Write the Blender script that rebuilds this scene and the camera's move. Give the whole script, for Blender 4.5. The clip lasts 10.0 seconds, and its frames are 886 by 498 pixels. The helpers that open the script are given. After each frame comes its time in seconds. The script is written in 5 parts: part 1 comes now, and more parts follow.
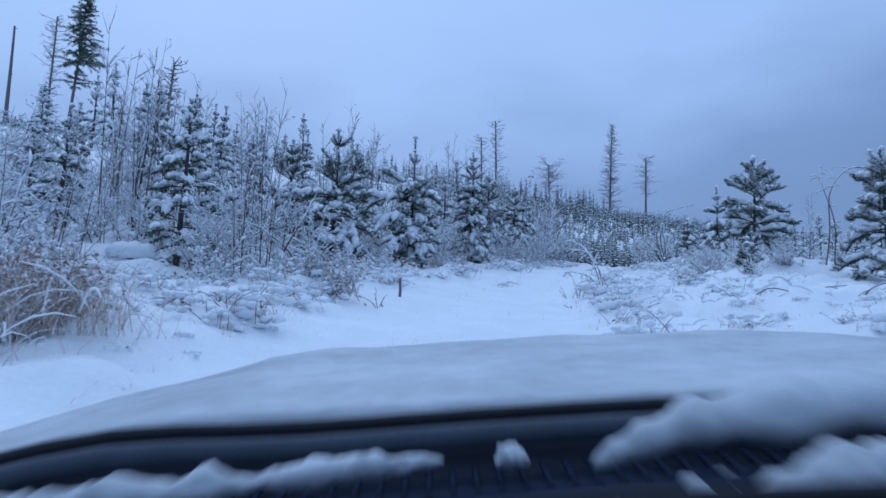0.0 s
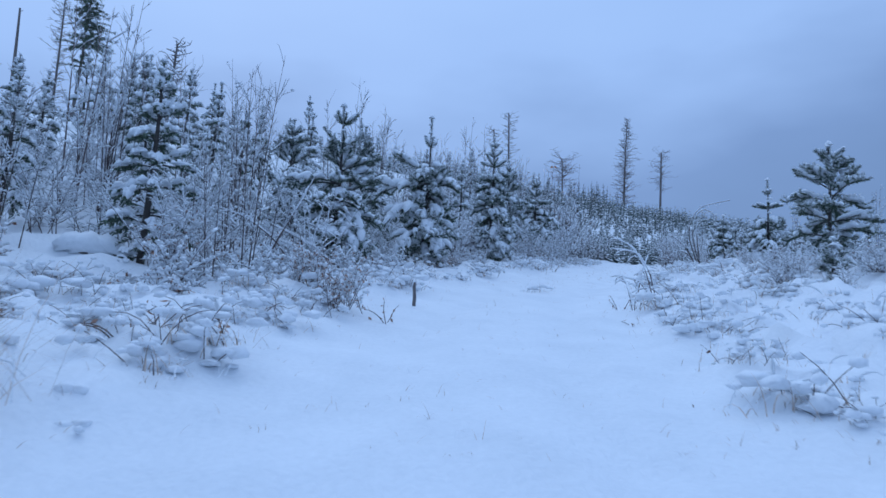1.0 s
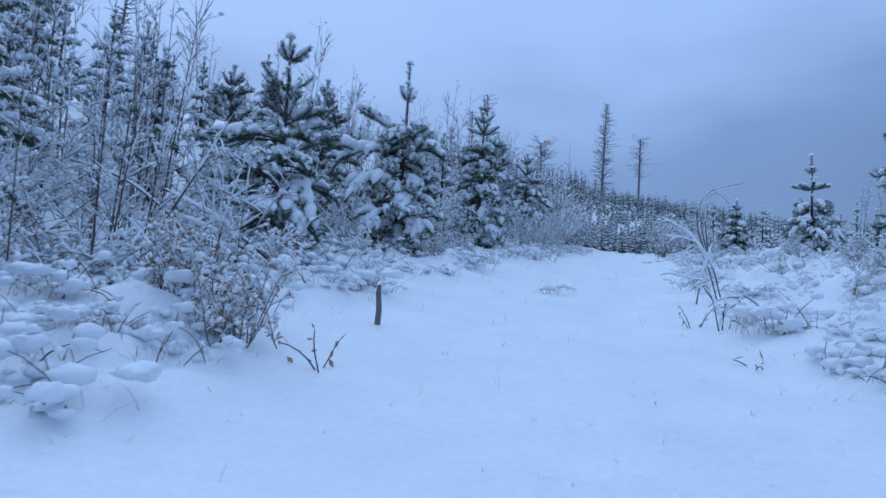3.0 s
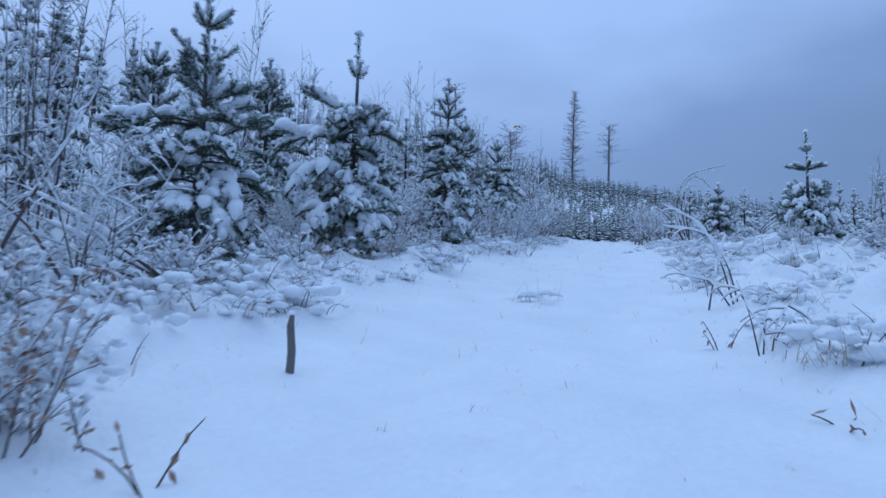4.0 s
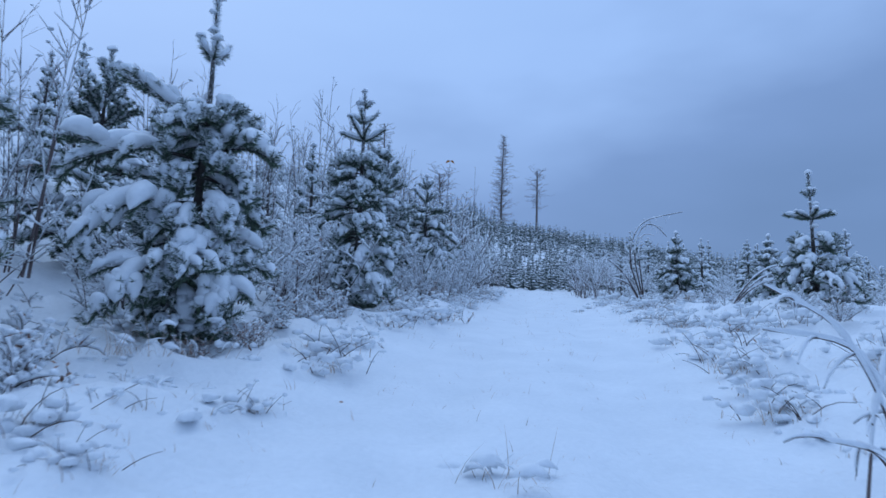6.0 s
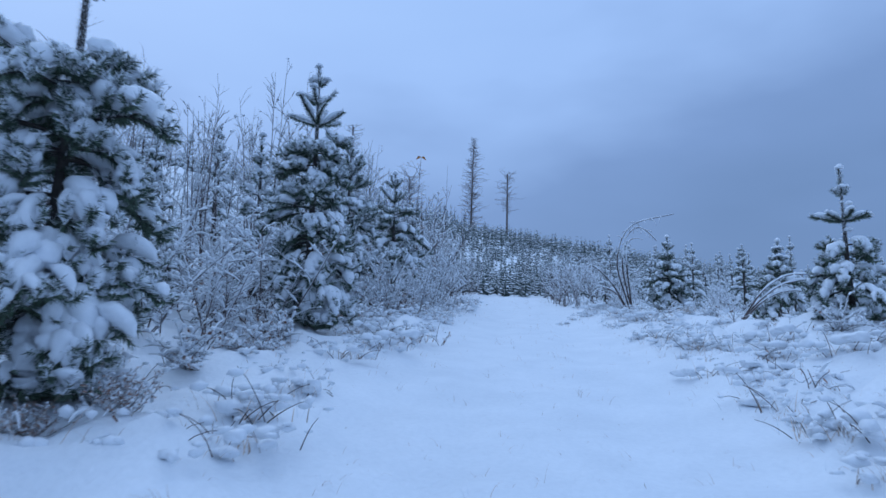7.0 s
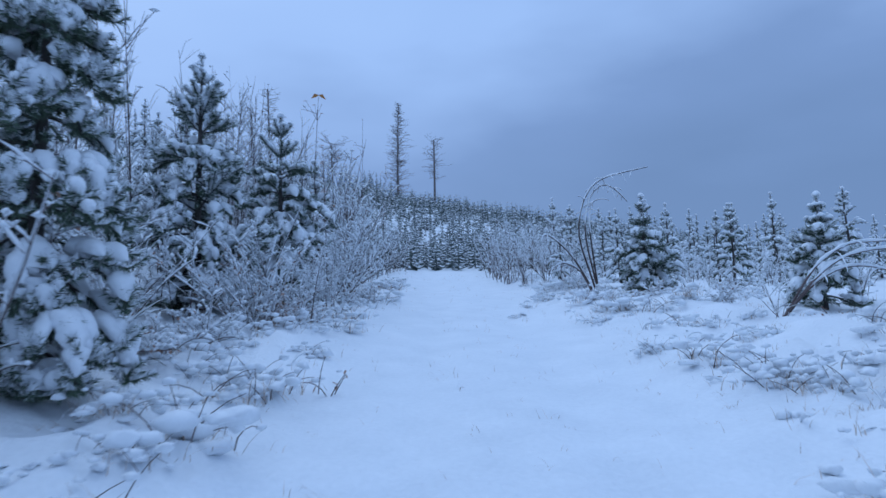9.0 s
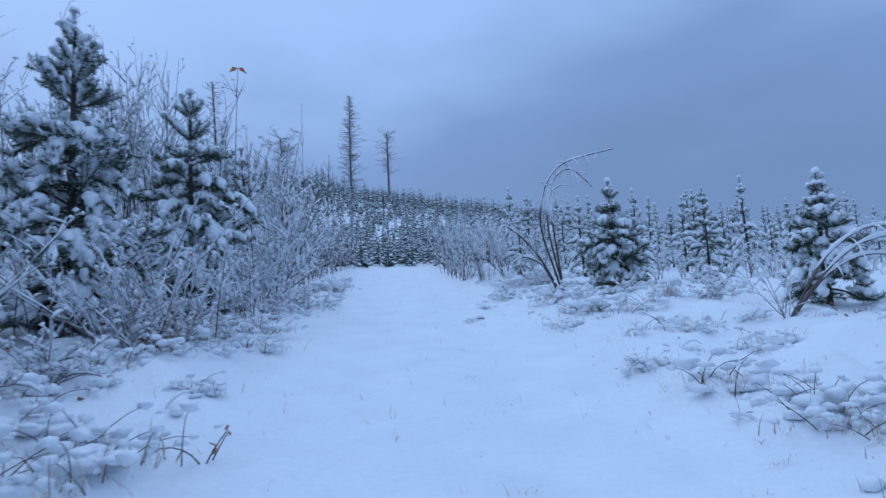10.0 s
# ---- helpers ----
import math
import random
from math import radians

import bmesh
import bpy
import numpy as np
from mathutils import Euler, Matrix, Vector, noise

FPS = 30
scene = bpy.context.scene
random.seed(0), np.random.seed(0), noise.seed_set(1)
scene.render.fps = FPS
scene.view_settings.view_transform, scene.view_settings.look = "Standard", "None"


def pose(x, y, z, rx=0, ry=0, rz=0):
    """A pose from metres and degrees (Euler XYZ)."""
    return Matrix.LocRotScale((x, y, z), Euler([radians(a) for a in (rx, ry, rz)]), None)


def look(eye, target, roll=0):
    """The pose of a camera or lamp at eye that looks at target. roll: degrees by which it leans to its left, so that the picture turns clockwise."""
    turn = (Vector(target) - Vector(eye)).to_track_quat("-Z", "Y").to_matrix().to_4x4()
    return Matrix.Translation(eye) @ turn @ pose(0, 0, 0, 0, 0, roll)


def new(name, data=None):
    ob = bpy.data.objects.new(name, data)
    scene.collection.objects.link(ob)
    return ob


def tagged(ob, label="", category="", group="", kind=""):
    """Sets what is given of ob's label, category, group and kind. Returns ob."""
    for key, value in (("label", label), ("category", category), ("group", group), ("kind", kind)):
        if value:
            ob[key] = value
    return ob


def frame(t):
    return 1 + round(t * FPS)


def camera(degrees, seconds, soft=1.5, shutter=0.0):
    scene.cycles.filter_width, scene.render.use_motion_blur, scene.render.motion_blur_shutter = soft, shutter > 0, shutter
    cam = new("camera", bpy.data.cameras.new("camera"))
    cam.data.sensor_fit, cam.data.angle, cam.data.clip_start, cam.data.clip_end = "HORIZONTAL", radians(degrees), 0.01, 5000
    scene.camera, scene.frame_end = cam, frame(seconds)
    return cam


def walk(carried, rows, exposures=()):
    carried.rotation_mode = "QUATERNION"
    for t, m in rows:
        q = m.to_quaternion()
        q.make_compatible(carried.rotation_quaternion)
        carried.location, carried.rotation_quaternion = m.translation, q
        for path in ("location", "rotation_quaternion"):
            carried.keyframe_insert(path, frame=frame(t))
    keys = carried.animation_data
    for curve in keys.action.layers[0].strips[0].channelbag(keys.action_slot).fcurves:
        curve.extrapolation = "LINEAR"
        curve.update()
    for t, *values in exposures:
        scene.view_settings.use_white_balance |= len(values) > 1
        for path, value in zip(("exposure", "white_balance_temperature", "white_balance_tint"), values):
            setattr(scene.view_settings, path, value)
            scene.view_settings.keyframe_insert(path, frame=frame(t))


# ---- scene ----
cam = camera(67.4, 10.0, soft=1.5, shutter=0.3)
PATH = [
    (0, (0.085, -0.71, 1.188), (0.086, 1.267, 1.489), 1.9),
    (0.5, (0.071, 0.471, 1.394), (0.052, 2.45, 1.681), 2.3),
    (1, (-0.14, 1.516, 1.59), (-0.166, 3.496, 1.869), 2.9),
    (1.5, (-0.139, 2.46, 1.775), (-0.163, 4.44, 2.052), 3.4),
    (2, (-0.221, 3.406, 1.873), (-0.233, 5.388, 2.144), 3.8),
    (2.5, (-0.251, 4.315, 1.991), (-0.241, 6.299, 2.245), 3.7),
    (2.7, (-0.266, 4.635, 2.026), (-0.239, 6.619, 2.275), 3.7),
    (3.8, (-0.116, 6.422, 2.28), (0.004, 8.407, 2.494), 1.8),
    (4, (-0.027, 6.765, 2.386), (0.109, 8.749, 2.603), 1.4),
    (4.5, (0.101, 7.635, 2.576), (0.291, 9.611, 2.817), 1.1),
    (5, (0.168, 8.525, 2.726), (0.412, 10.49, 3.008), 1.0),
    (5.5, (0.36, 9.527, 2.983), (0.657, 11.478, 3.306), 1.3),
    (7, (0.854, 12.456, 3.653), (1.288, 14.375, 4.009), 0.9),
    (7.5, (1.143, 13.556, 3.849), (1.627, 15.469, 4.177), 0.7),
    (8, (1.468, 14.673, 4.063), (2.005, 16.576, 4.363), -0.1),
    (8.5, (1.799, 15.837, 4.281), (2.387, 17.729, 4.556), -0.9),
    (9, (2.248, 16.901, 4.506), (2.891, 18.777, 4.768), -1.9),
    (9.5, (2.621, 17.84, 4.67), (3.324, 19.696, 4.921), -2.8),
    (10, (3.009, 18.461, 4.739), (3.774, 20.293, 4.977), -3.7),
]
walk(cam, [(t, look(eye, target, roll)) for t, eye, target, roll in PATH])

# ---- sky and light: heavy overcast in the blue hour, brightest overhead ----
world = bpy.data.worlds.new("overcast_sky")
scene.world = world
world.use_nodes = True
wn, wl = world.node_tree.nodes, world.node_tree.links
wn.clear()
SUN_ELEVATION, SUN_ROTATION = radians(38), radians(-20)


def wnode(kind, **values):
    n = wn.new(kind)
    for key, value in values.items():
        n.inputs[key].default_value = value
    return n


coord = wn.new("ShaderNodeTexCoord")
split = wn.new("ShaderNodeSeparateXYZ")
wl.new(coord.outputs["Generated"], split.inputs[0])
height = wn.new("ShaderNodeValToRGB")
height.color_ramp.elements[0].position, height.color_ramp.elements[0].color = 0.08, (0.165, 0.285, 0.545, 1)
height.color_ramp.elements[1].position, height.color_ramp.elements[1].color = 1.0, (0.49, 0.735, 1.20, 1)
for at, tone in ((0.24, (0.205, 0.345, 0.66)), (0.42, (0.355, 0.565, 1.0)), (0.7, (0.425, 0.66, 1.11))):
    height.color_ramp.elements.new(at).color = (*tone, 1)
drift = wn.new("ShaderNodeMath")
drift.operation = "MULTIPLY_ADD"
drift.inputs[1].default_value = -0.10
wl.new(split.outputs["X"], drift.inputs[0])
wl.new(split.outputs["Z"], drift.inputs[2])
stretch = wn.new("ShaderNodeMapping")
stretch.inputs["Scale"].default_value = (1.0, 1.0, 2.6)
wl.new(coord.outputs["Generated"], stretch.inputs["Vector"])
clouds = wnode("ShaderNodeTexNoise", Scale=2.3, Detail=4.0, Roughness=0.45)
wl.new(stretch.outputs["Vector"], clouds.inputs["Vector"])
puff = wn.new("ShaderNodeMath")
puff.operation = "MULTIPLY_ADD"
puff.inputs[1].default_value = 0.40
wl.new(clouds.outputs["Fac"], puff.inputs[0])
wl.new(drift.outputs[0], puff.inputs[2])
lower = wn.new("ShaderNodeMath")
lower.operation = "SUBTRACT"
lower.inputs[1].default_value = 0.19
wl.new(puff.outputs[0], lower.inputs[0])
wl.new(lower.outputs[0], height.inputs["Fac"])
sky = wn.new("ShaderNodeTexSky")
sky.sky_type, sky.sun_disc = "NISHITA", False
sky.sun_elevation, sky.sun_rotation = SUN_ELEVATION, SUN_ROTATION
cloud_light, clear_light = wnode("ShaderNodeBackground", Strength=1.0), wnode("ShaderNodeBackground", Strength=0.05)
wl.new(height.outputs["Color"], cloud_light.inputs["Color"])
wl.new(sky.outputs["Color"], clear_light.inputs["Color"])
veil = wnode("ShaderNodeMixShader", Fac=0.92)
wl.new(clear_light.outputs[0], veil.inputs[1])
wl.new(cloud_light.outputs[0], veil.inputs[2])
wl.new(veil.outputs[0], wn.new("ShaderNodeOutputWorld").inputs["Surface"])

sun = new("sun", bpy.data.lights.new("sun", "SUN"))
sun.data.energy, sun.data.angle, sun.data.color = 0.5, radians(60), (0.62, 0.78, 1.0)
sun.matrix_world = look((0, 0, 50), (10, -34, 0))


# ---- materials ----
def material(name, base, rough=0.8, spread=0.25, scale=8.0, fine=60.0, bump=0.3, depth=0.02, second=None, by_object=0.0, metal=0.0, sub=0.0, islands=0.0):
    """A node material: base colour varied at two scales, bump at two scales, some change from object to object."""
    m = bpy.data.materials.new(name)
    m.use_nodes = True
    nodes, links = m.node_tree.nodes, m.node_tree.links
    bsdf = nodes["Principled BSDF"]
    bsdf.inputs["Roughness"].default_value, bsdf.inputs["Metallic"].default_value = rough, metal
    if sub:
        bsdf.inputs["Subsurface Weight"].default_value = sub
        bsdf.inputs["Subsurface Radius"].default_value = (0.03, 0.04, 0.05)
    where = nodes.new("ShaderNodeTexCoord")
    big, small = nodes.new("ShaderNodeTexNoise"), nodes.new("ShaderNodeTexNoise")
    for n, s, d in ((big, scale, 3.0), (small, fine, 4.0)):
        n.inputs["Scale"].default_value, n.inputs["Detail"].default_value = s, d
        links.new(where.outputs["Object"], n.inputs["Vector"])
    tone = nodes.new("ShaderNodeValToRGB")
    dark = [c * (1 - spread) for c in base]
    light = second or [min(1, c * (1 + spread)) for c in base]
    tone.color_ramp.elements[0].position, tone.color_ramp.elements[0].color = 0.3, (*dark, 1)
    tone.color_ramp.elements[1].position, tone.color_ramp.elements[1].color = 0.7, (*light, 1)
    blend = nodes.new("ShaderNodeMath")
    blend.operation = "MULTIPLY_ADD"
    blend.inputs[1].default_value = 0.4
    links.new(small.outputs["Fac"], blend.inputs[0])
    part_big = nodes.new("ShaderNodeMath")
    part_big.operation = "MULTIPLY"
    part_big.inputs[1].default_value = 0.6
    links.new(big.outputs["Fac"], part_big.inputs[0])
    links.new(part_big.outputs[0], blend.inputs[2])
    fac = blend.outputs[0]
    if by_object or islands:
        source = nodes.new("ShaderNodeObjectInfo").outputs["Random"] if by_object else nodes.new("ShaderNodeNewGeometry").outputs["Random Per Island"]
        shift = nodes.new("ShaderNodeMath")
        shift.operation = "MULTIPLY_ADD"
        shift.inputs[1].default_value = by_object or islands
        links.new(source, shift.inputs[0])
        links.new(fac, shift.inputs[2])
        back = nodes.new("ShaderNodeMath")
        back.operation = "SUBTRACT"
        back.inputs[1].default_value = (by_object or islands) / 2
        links.new(shift.outputs[0], back.inputs[0])
        fac = back.outputs[0]
    links.new(fac, tone.inputs["Fac"])
    links.new(tone.outputs["Color"], bsdf.inputs["Base Color"])
    if bump:
        b1, b2 = nodes.new("ShaderNodeBump"), nodes.new("ShaderNodeBump")
        b1.inputs["Strength"].default_value, b1.inputs["Distance"].default_value = bump, depth
        b2.inputs["Strength"].default_value, b2.inputs["Distance"].default_value = bump, depth * 0.25
        links.new(big.outputs["Fac"], b1.inputs["Height"])
        links.new(small.outputs["Fac"], b2.inputs["Height"])
        links.new(b1.outputs["Normal"], b2.inputs["Normal"])
        links.new(b2.outputs["Normal"], bsdf.inputs["Normal"])
    return m


SNOW = material("fresh_snow", (0.80, 0.84, 0.88), 0.65, 0.08, 1.6, 22.0, 0.8, 0.06, second=(0.86, 0.89, 0.92))
WET_SNOW = material("thin_wet_snow", (0.38, 0.43, 0.47), 0.5, 0.25, 4.0, 30.0, 0.5, 0.02, second=(0.62, 0.66, 0.70))
SNOW_CLUMP = material("snow_clump", (0.80, 0.84, 0.88), 0.6, 0.05, 14.0, 90.0, 0.35, 0.02, second=(0.87, 0.90, 0.93))
NEEDLES = material("pine_needles", (0.062, 0.100, 0.064), 0.6, 0.4, 5.0, 40.0, 0, second=(0.120, 0.175, 0.112), islands=0.7)
# distant needles: base colour made paler and greyer to paint in the haze
HAZED_NEEDLES = material("hazed_distant_needles", (0.11, 0.145, 0.132), 0.9, 0.35, 0.2, 3.0, 0, second=(0.20, 0.24, 0.225), islands=0.7)
BARK = material("pine_bark", (0.062, 0.053, 0.047), 0.9, 0.4, 9.0, 60.0, 0.8, 0.02)
TWIG = material("bare_twig_bark", (0.105, 0.068, 0.060), 0.85, 0.4, 7.0, 70.0, 0.4, 0.005, second=(0.15, 0.11, 0.105), by_object=0.4)
# weathered grey wood, lightened further to stand in for haze on the ridge
DEAD_WOOD = material("weathered_wood_hazed", (0.17, 0.15, 0.145), 0.9, 0.35, 5.0, 50.0, 0.7, 0.015)
DRY_GRASS = material("dry_grass", (0.44, 0.32, 0.25), 0.85, 0.3, 10.0, 60.0, 0, second=(0.66, 0.53, 0.44), islands=0.6)
DRY_LEAF = material("withered_red_brown_leaf", (0.30, 0.15, 0.10), 0.8, 0.35, 9.0, 70.0, 0, second=(0.50, 0.31, 0.23), islands=0.6)
ORANGE_LEAF = material("orange_brown_leaf", (0.42, 0.17, 0.04), 0.7, 0.3, 30.0, 120.0, 0.3, 0.003)
# black plastic and rubber; blue of sky and windscreen reflection painted into their base
PLASTIC = material("black_textured_plastic_sky_tint", (0.003, 0.012, 0.038), 0.8, 0.3, 30.0, 400.0, 0.3, 0.002)
RUBBER = material("black_rubber_seal", (0.005, 0.007, 0.012), 0.7, 0.3, 30.0, 300.0, 0.2, 0.002)
# ledge strip, a lighter blue-grey than the cowl plastic
LEDGE = material("lighter_grey_plastic", (0.035, 0.050, 0.075), 0.7, 0.3, 20.0, 300.0, 0.3, 0.002)
for dull in (PLASTIC, RUBBER):
    dull.node_tree.nodes["Principled BSDF"].inputs["Specular IOR Level"].default_value = 0.32
PAINT = material("dark_car_paint", (0.020, 0.026, 0.040), 0.35, 0.2, 20.0, 200.0, 0.05, 0.001, metal=0.3)


# ---- the lie of the land: a track climbing a clear-cut hillside ----
def ease(a, b, t):
    t = np.clip((t - a) / (b - a), 0, 1)
    return t * t * (3 - 2 * t)


def road_x(y):
    y = np.clip(y, -5, 60)
    near = 0.0205 * np.maximum(y - 4, 0) ** 1.9
    far = 2.29 + 0.37 * (y - 16) * (1 - 0.0025 * (y - 16))
    return np.where(y < 16, near, far)


def road_z(y):
    return 0.14 * y + 0.95 * (1 - np.exp(-np.maximum(y, -20) / 12))


def lie(x, y):
    """Height of the land without its small bumps."""
    x, y = np.asarray(x, float), np.asarray(y, float)
    s = -0.431 * x + 0.902 * y
    over = np.maximum(s - 134, 0)
    hill = 0.306 * np.minimum(s, 40) + 0.255 * np.clip(s - 40, 0, 94) - 0.4 + over * 0.255 * np.exp(-over / 10) - over * 0.06
    hill = np.maximum(hill, -60)
    d = x - road_x(y)
    w = np.maximum(ease(48, 110, y), ease(3, 15, -d))
    z = road_z(np.clip(y, -200, 120)) * (1 - w) + hill * w
    hummock = 0.42 * np.exp(-((x - 7.7) ** 2 + (y - 14.9) ** 2) / 3.2) + 0.25 * np.exp(-((x - 9.2) ** 2 + (y - 21) ** 2) / 3.0)
    return z + hummock + 0.16 * ease(1.4, 2.6, np.abs(d)) + 0.28 * ease(2.8, 4.4, d) * (1 - ease(26, 34, y))


def bumps(x, y):
    """Snow over grass and brush on the verges, smooth in the track."""
    d = abs(x - float(road_x(y)))
    rough = float(ease(1.2, 2.6, d))
    p = Vector((x, y, 0))
    low = noise.noise(p * 0.55) * 0.10 + noise.noise(p * 1.3) * 0.075
    tuft = max(0.0, noise.noise(p * 2.3 + Vector((7, 3, 1)))) * 0.26 + abs(noise.noise(p * 4.5)) * 0.13 + max(0.0, noise.noise(p * 8.0)) * 0.09
    rut = -0.045 * math.exp(-((d - 0.75) / 0.22) ** 2)
    return rough * (low + tuft) + (1 - rough) * (low * 0.28 + rut + noise.noise(p * 3.1) * 0.022 + noise.noise(p * 1.6 + Vector((3, 9, 2))) * 0.035)


def ground_z(x, y):
    far = math.hypot(x - 3, y - 12)
    return float(lie(x, y)) + (bumps(x, y) if far < 60 else 0.0)


def build_ground():
    nu, nv = 400, 400
    us = 2.5 + 4.5 * np.sinh(np.linspace(-7.0, 7.0, nu))
    vs = 12 + 5.5 * np.sinh(np.linspace(-3.7, 6.8, nv))
    gx, gy = np.meshgrid(us, vs)
    gz = lie(gx, gy)
    for j in range(nv):
        for i in range(nu):
            x, y = gx[j, i], gy[j, i]
            if abs(x - 3) < 60 and abs(y - 12) < 60:
                gz[j, i] += bumps(x, y)
    verts = np.stack([gx, gy, gz], -1).reshape(-1, 3)
    a = (np.arange(nv - 1)[:, None] * nu + np.arange(nu - 1)[None]).ravel()
    quads = np.stack([a, a + 1, a + nu + 1, a + nu], 1)
    me = bpy.data.meshes.new("ground")
    me.from_pydata(verts.tolist(), [], quads.tolist())
    me.shade_smooth()
    me.materials.append(SNOW)
    tagged(new("ground", me), "fresh untracked snow over a rising woodland track and grassy verges", "snowy ground", kind="structure")


build_ground()


# ---- mesh helpers ----
class Geo:
    """Gathers vertices and faces of one part."""

    def __init__(self):
        self.v, self.f, self.n, self.mat = [], [], 0, []

    def add(self, verts, faces, mat=0):
        self.v.append(np.asarray(verts, float).reshape(-1, 3))
        faces = np.asarray(faces) + self.n
        self.f.extend(faces.tolist())
        self.mat.extend([mat] * len(faces))
        self.n += len(self.v[-1])

    def mesh(self, name, *materials, smooth=True):
        me = bpy.data.meshes.new(name)
        me.from_pydata(np.concatenate(self.v).tolist(), [], self.f)
        for m in materials:
            me.materials.append(m)
        if len(materials) > 1:
            me.polygons.foreach_set("material_index", self.mat)
        if smooth:
            me.shade_smooth()
        me.update()
        return me


def part(name, me, parent, label=""):
    ob = new(name, me)
    ob.parent = parent
    return tagged(ob, label)


def thing(name, x, y, z=None, turn=0.0, size=1.0, label="", category="", group="", kind=""):
    ob = new(name)
    ob.empty_display_size = 0.1
    z = ground_z(x, y) - 0.03 if z is None else z
    ob.matrix_basis = pose(x, y, z, 0, 0, turn)
    ob.scale = (size, size, size)
    return tagged(ob, label, category, group, kind)


def unit(v):
    return v / (np.linalg.norm(v) + 1e-9)


def tube(geo, pts, radii, sides=5, mat=0, lift=0.0, flat=1.0, wobble=0.0, rng=None):
    """A tapered tube along a line of points, closed at both ends."""
    pts = np.asarray(pts, float)
    n = len(pts)
    radii = np.broadcast_to(np.asarray(radii, float), (n,)).copy()
    tangent = np.gradient(pts, axis=0)
    tangent /= np.linalg.norm(tangent, axis=1)[:, None] + 1e-9
    ref = np.array([0, 0, 1.0]) if abs(tangent[0][2]) < 0.9 else np.array([1.0, 0, 0])
    side = np.cross(tangent, ref)
    side /= np.linalg.norm(side, axis=1)[:, None] + 1e-9
    above = np.cross(side, tangent)
    a = np.linspace(0, 2 * math.pi, sides, endpoint=False)
    r = radii[:, None]
    if wobble:
        r = r * (1 + wobble * rng.uniform(-1, 1, (n, sides)))
    ring = (r * np.cos(a))[..., None] * side[:, None] + (r * np.sin(a) * flat)[..., None] * above[:, None]
    verts = pts[:, None] + ring
    verts[..., 2] += lift * radii[:, None]
    verts = verts.reshape(-1, 3)
    i, j = np.meshgrid(np.arange(n - 1), np.arange(sides), indexing="ij")
    i, j = i.ravel(), j.ravel()
    k = (j + 1) % sides
    geo.add(verts, np.stack([i * sides + j, i * sides + k, (i + 1) * sides + k, (i + 1) * sides + j], 1), mat)


_bm = bmesh.new()
bmesh.ops.create_icosphere(_bm, subdivisions=2, radius=1)
BALL_V = np.array([v.co[:] for v in _bm.verts])
BALL_F = np.array([[v.index for v in f.verts] for f in _bm.faces])
_bm.free()


def lump(geo, at, size, rng, mat=0, along=None):
    """An uneven pillow of snow, flat below, drooping at its rim."""
    v = BALL_V.copy()
    c0 = Vector(rng.uniform(0, 50, 3))
    v *= np.array([1 + 0.55 * noise.noise(Vector(p) * 1.7 + c0) + 0.25 * noise.noise(Vector(p) * 4 + c0) for p in BALL_V])[:, None]
    v[:, 2] = np.where(v[:, 2] < 0, v[:, 2] * 0.45, v[:, 2] * 0.85)
    v = v * np.asarray(size)
    v[:, 2] -= 0.35 * (v[:, 0] ** 2 + v[:, 1] ** 2) / (max(size[0], size[1]) + 1e-6)
    if along is not None:
        c, s = along[0], along[1]
        m = math.hypot(c, s) + 1e-9
        c, s = c / m, s / m
        v = np.stack([v[:, 0] * c - v[:, 1] * s, v[:, 0] * s + v[:, 1] * c, v[:, 2] + v[:, 0] * along[2]], 1)
    geo.add(v + np.asarray(at), BALL_F, mat)


def brush(geo, pts, length, density, width, rng, forward=0.7, mat=0, dust=0.0, sag=0.0):
    """Needles all round a twig, leaning towards its tip."""
    pts = np.asarray(pts, float)
    seg = np.diff(pts, axis=0)
    lens = np.linalg.norm(seg, axis=1)
    total = lens.sum()
    n = max(4, int(total * density))
    which = rng.choice(len(seg), n, p=lens / total)
    base = pts[which] + rng.uniform(0, 1, (n, 1)) * seg[which]
    axis = seg[which] / (lens[which][:, None] + 1e-9)
    rad = rng.normal(size=(n, 3))
    rad -= (rad * axis).sum(1, keepdims=True) * axis
    rad /= np.linalg.norm(rad, axis=1)[:, None] + 1e-9
    way = rad * rng.uniform(0.6, 1.0, (n, 1)) + axis * rng.uniform(forward * 0.5, forward * 1.3, (n, 1))
    way[:, 2] -= sag
    way /= np.linalg.norm(way, axis=1)[:, None]
    cross = np.cross(way, rng.normal(size=(n, 3)))
    cross /= np.linalg.norm(cross, axis=1)[:, None] + 1e-9
    tip = base + way * length * rng.uniform(0.7, 1.1, (n, 1))
    v = np.stack([base - cross * width / 2, base + cross * width / 2, tip], 1).reshape(-1, 3)
    geo.add(v, np.arange(3 * n).reshape(n, 3), mat)
    if dust:
        for k in np.nonzero((way[:, 2] > 0.1 - sag) & (rng.random(n) < dust))[0]:
            geo.mat[len(geo.mat) - n + k] = mat + 1


def bough(start, az, elev, length, droop, rng, n=7, sway=0.12):
    """Points of a branch that leaves at an angle and bends under its load."""
    pts, e, a = [np.array(start, float)], elev, az
    step = length / (n - 1)
    for i in range(1, n):
        s = i / (n - 1)
        e = elev - droop * s ** 1.2
        a += rng.normal(0, sway) * 0.5
        pts.append(pts[-1] + step * np.array([math.cos(a) * math.cos(e), math.sin(a) * math.cos(e), math.sin(e)]))
    return np.array(pts)


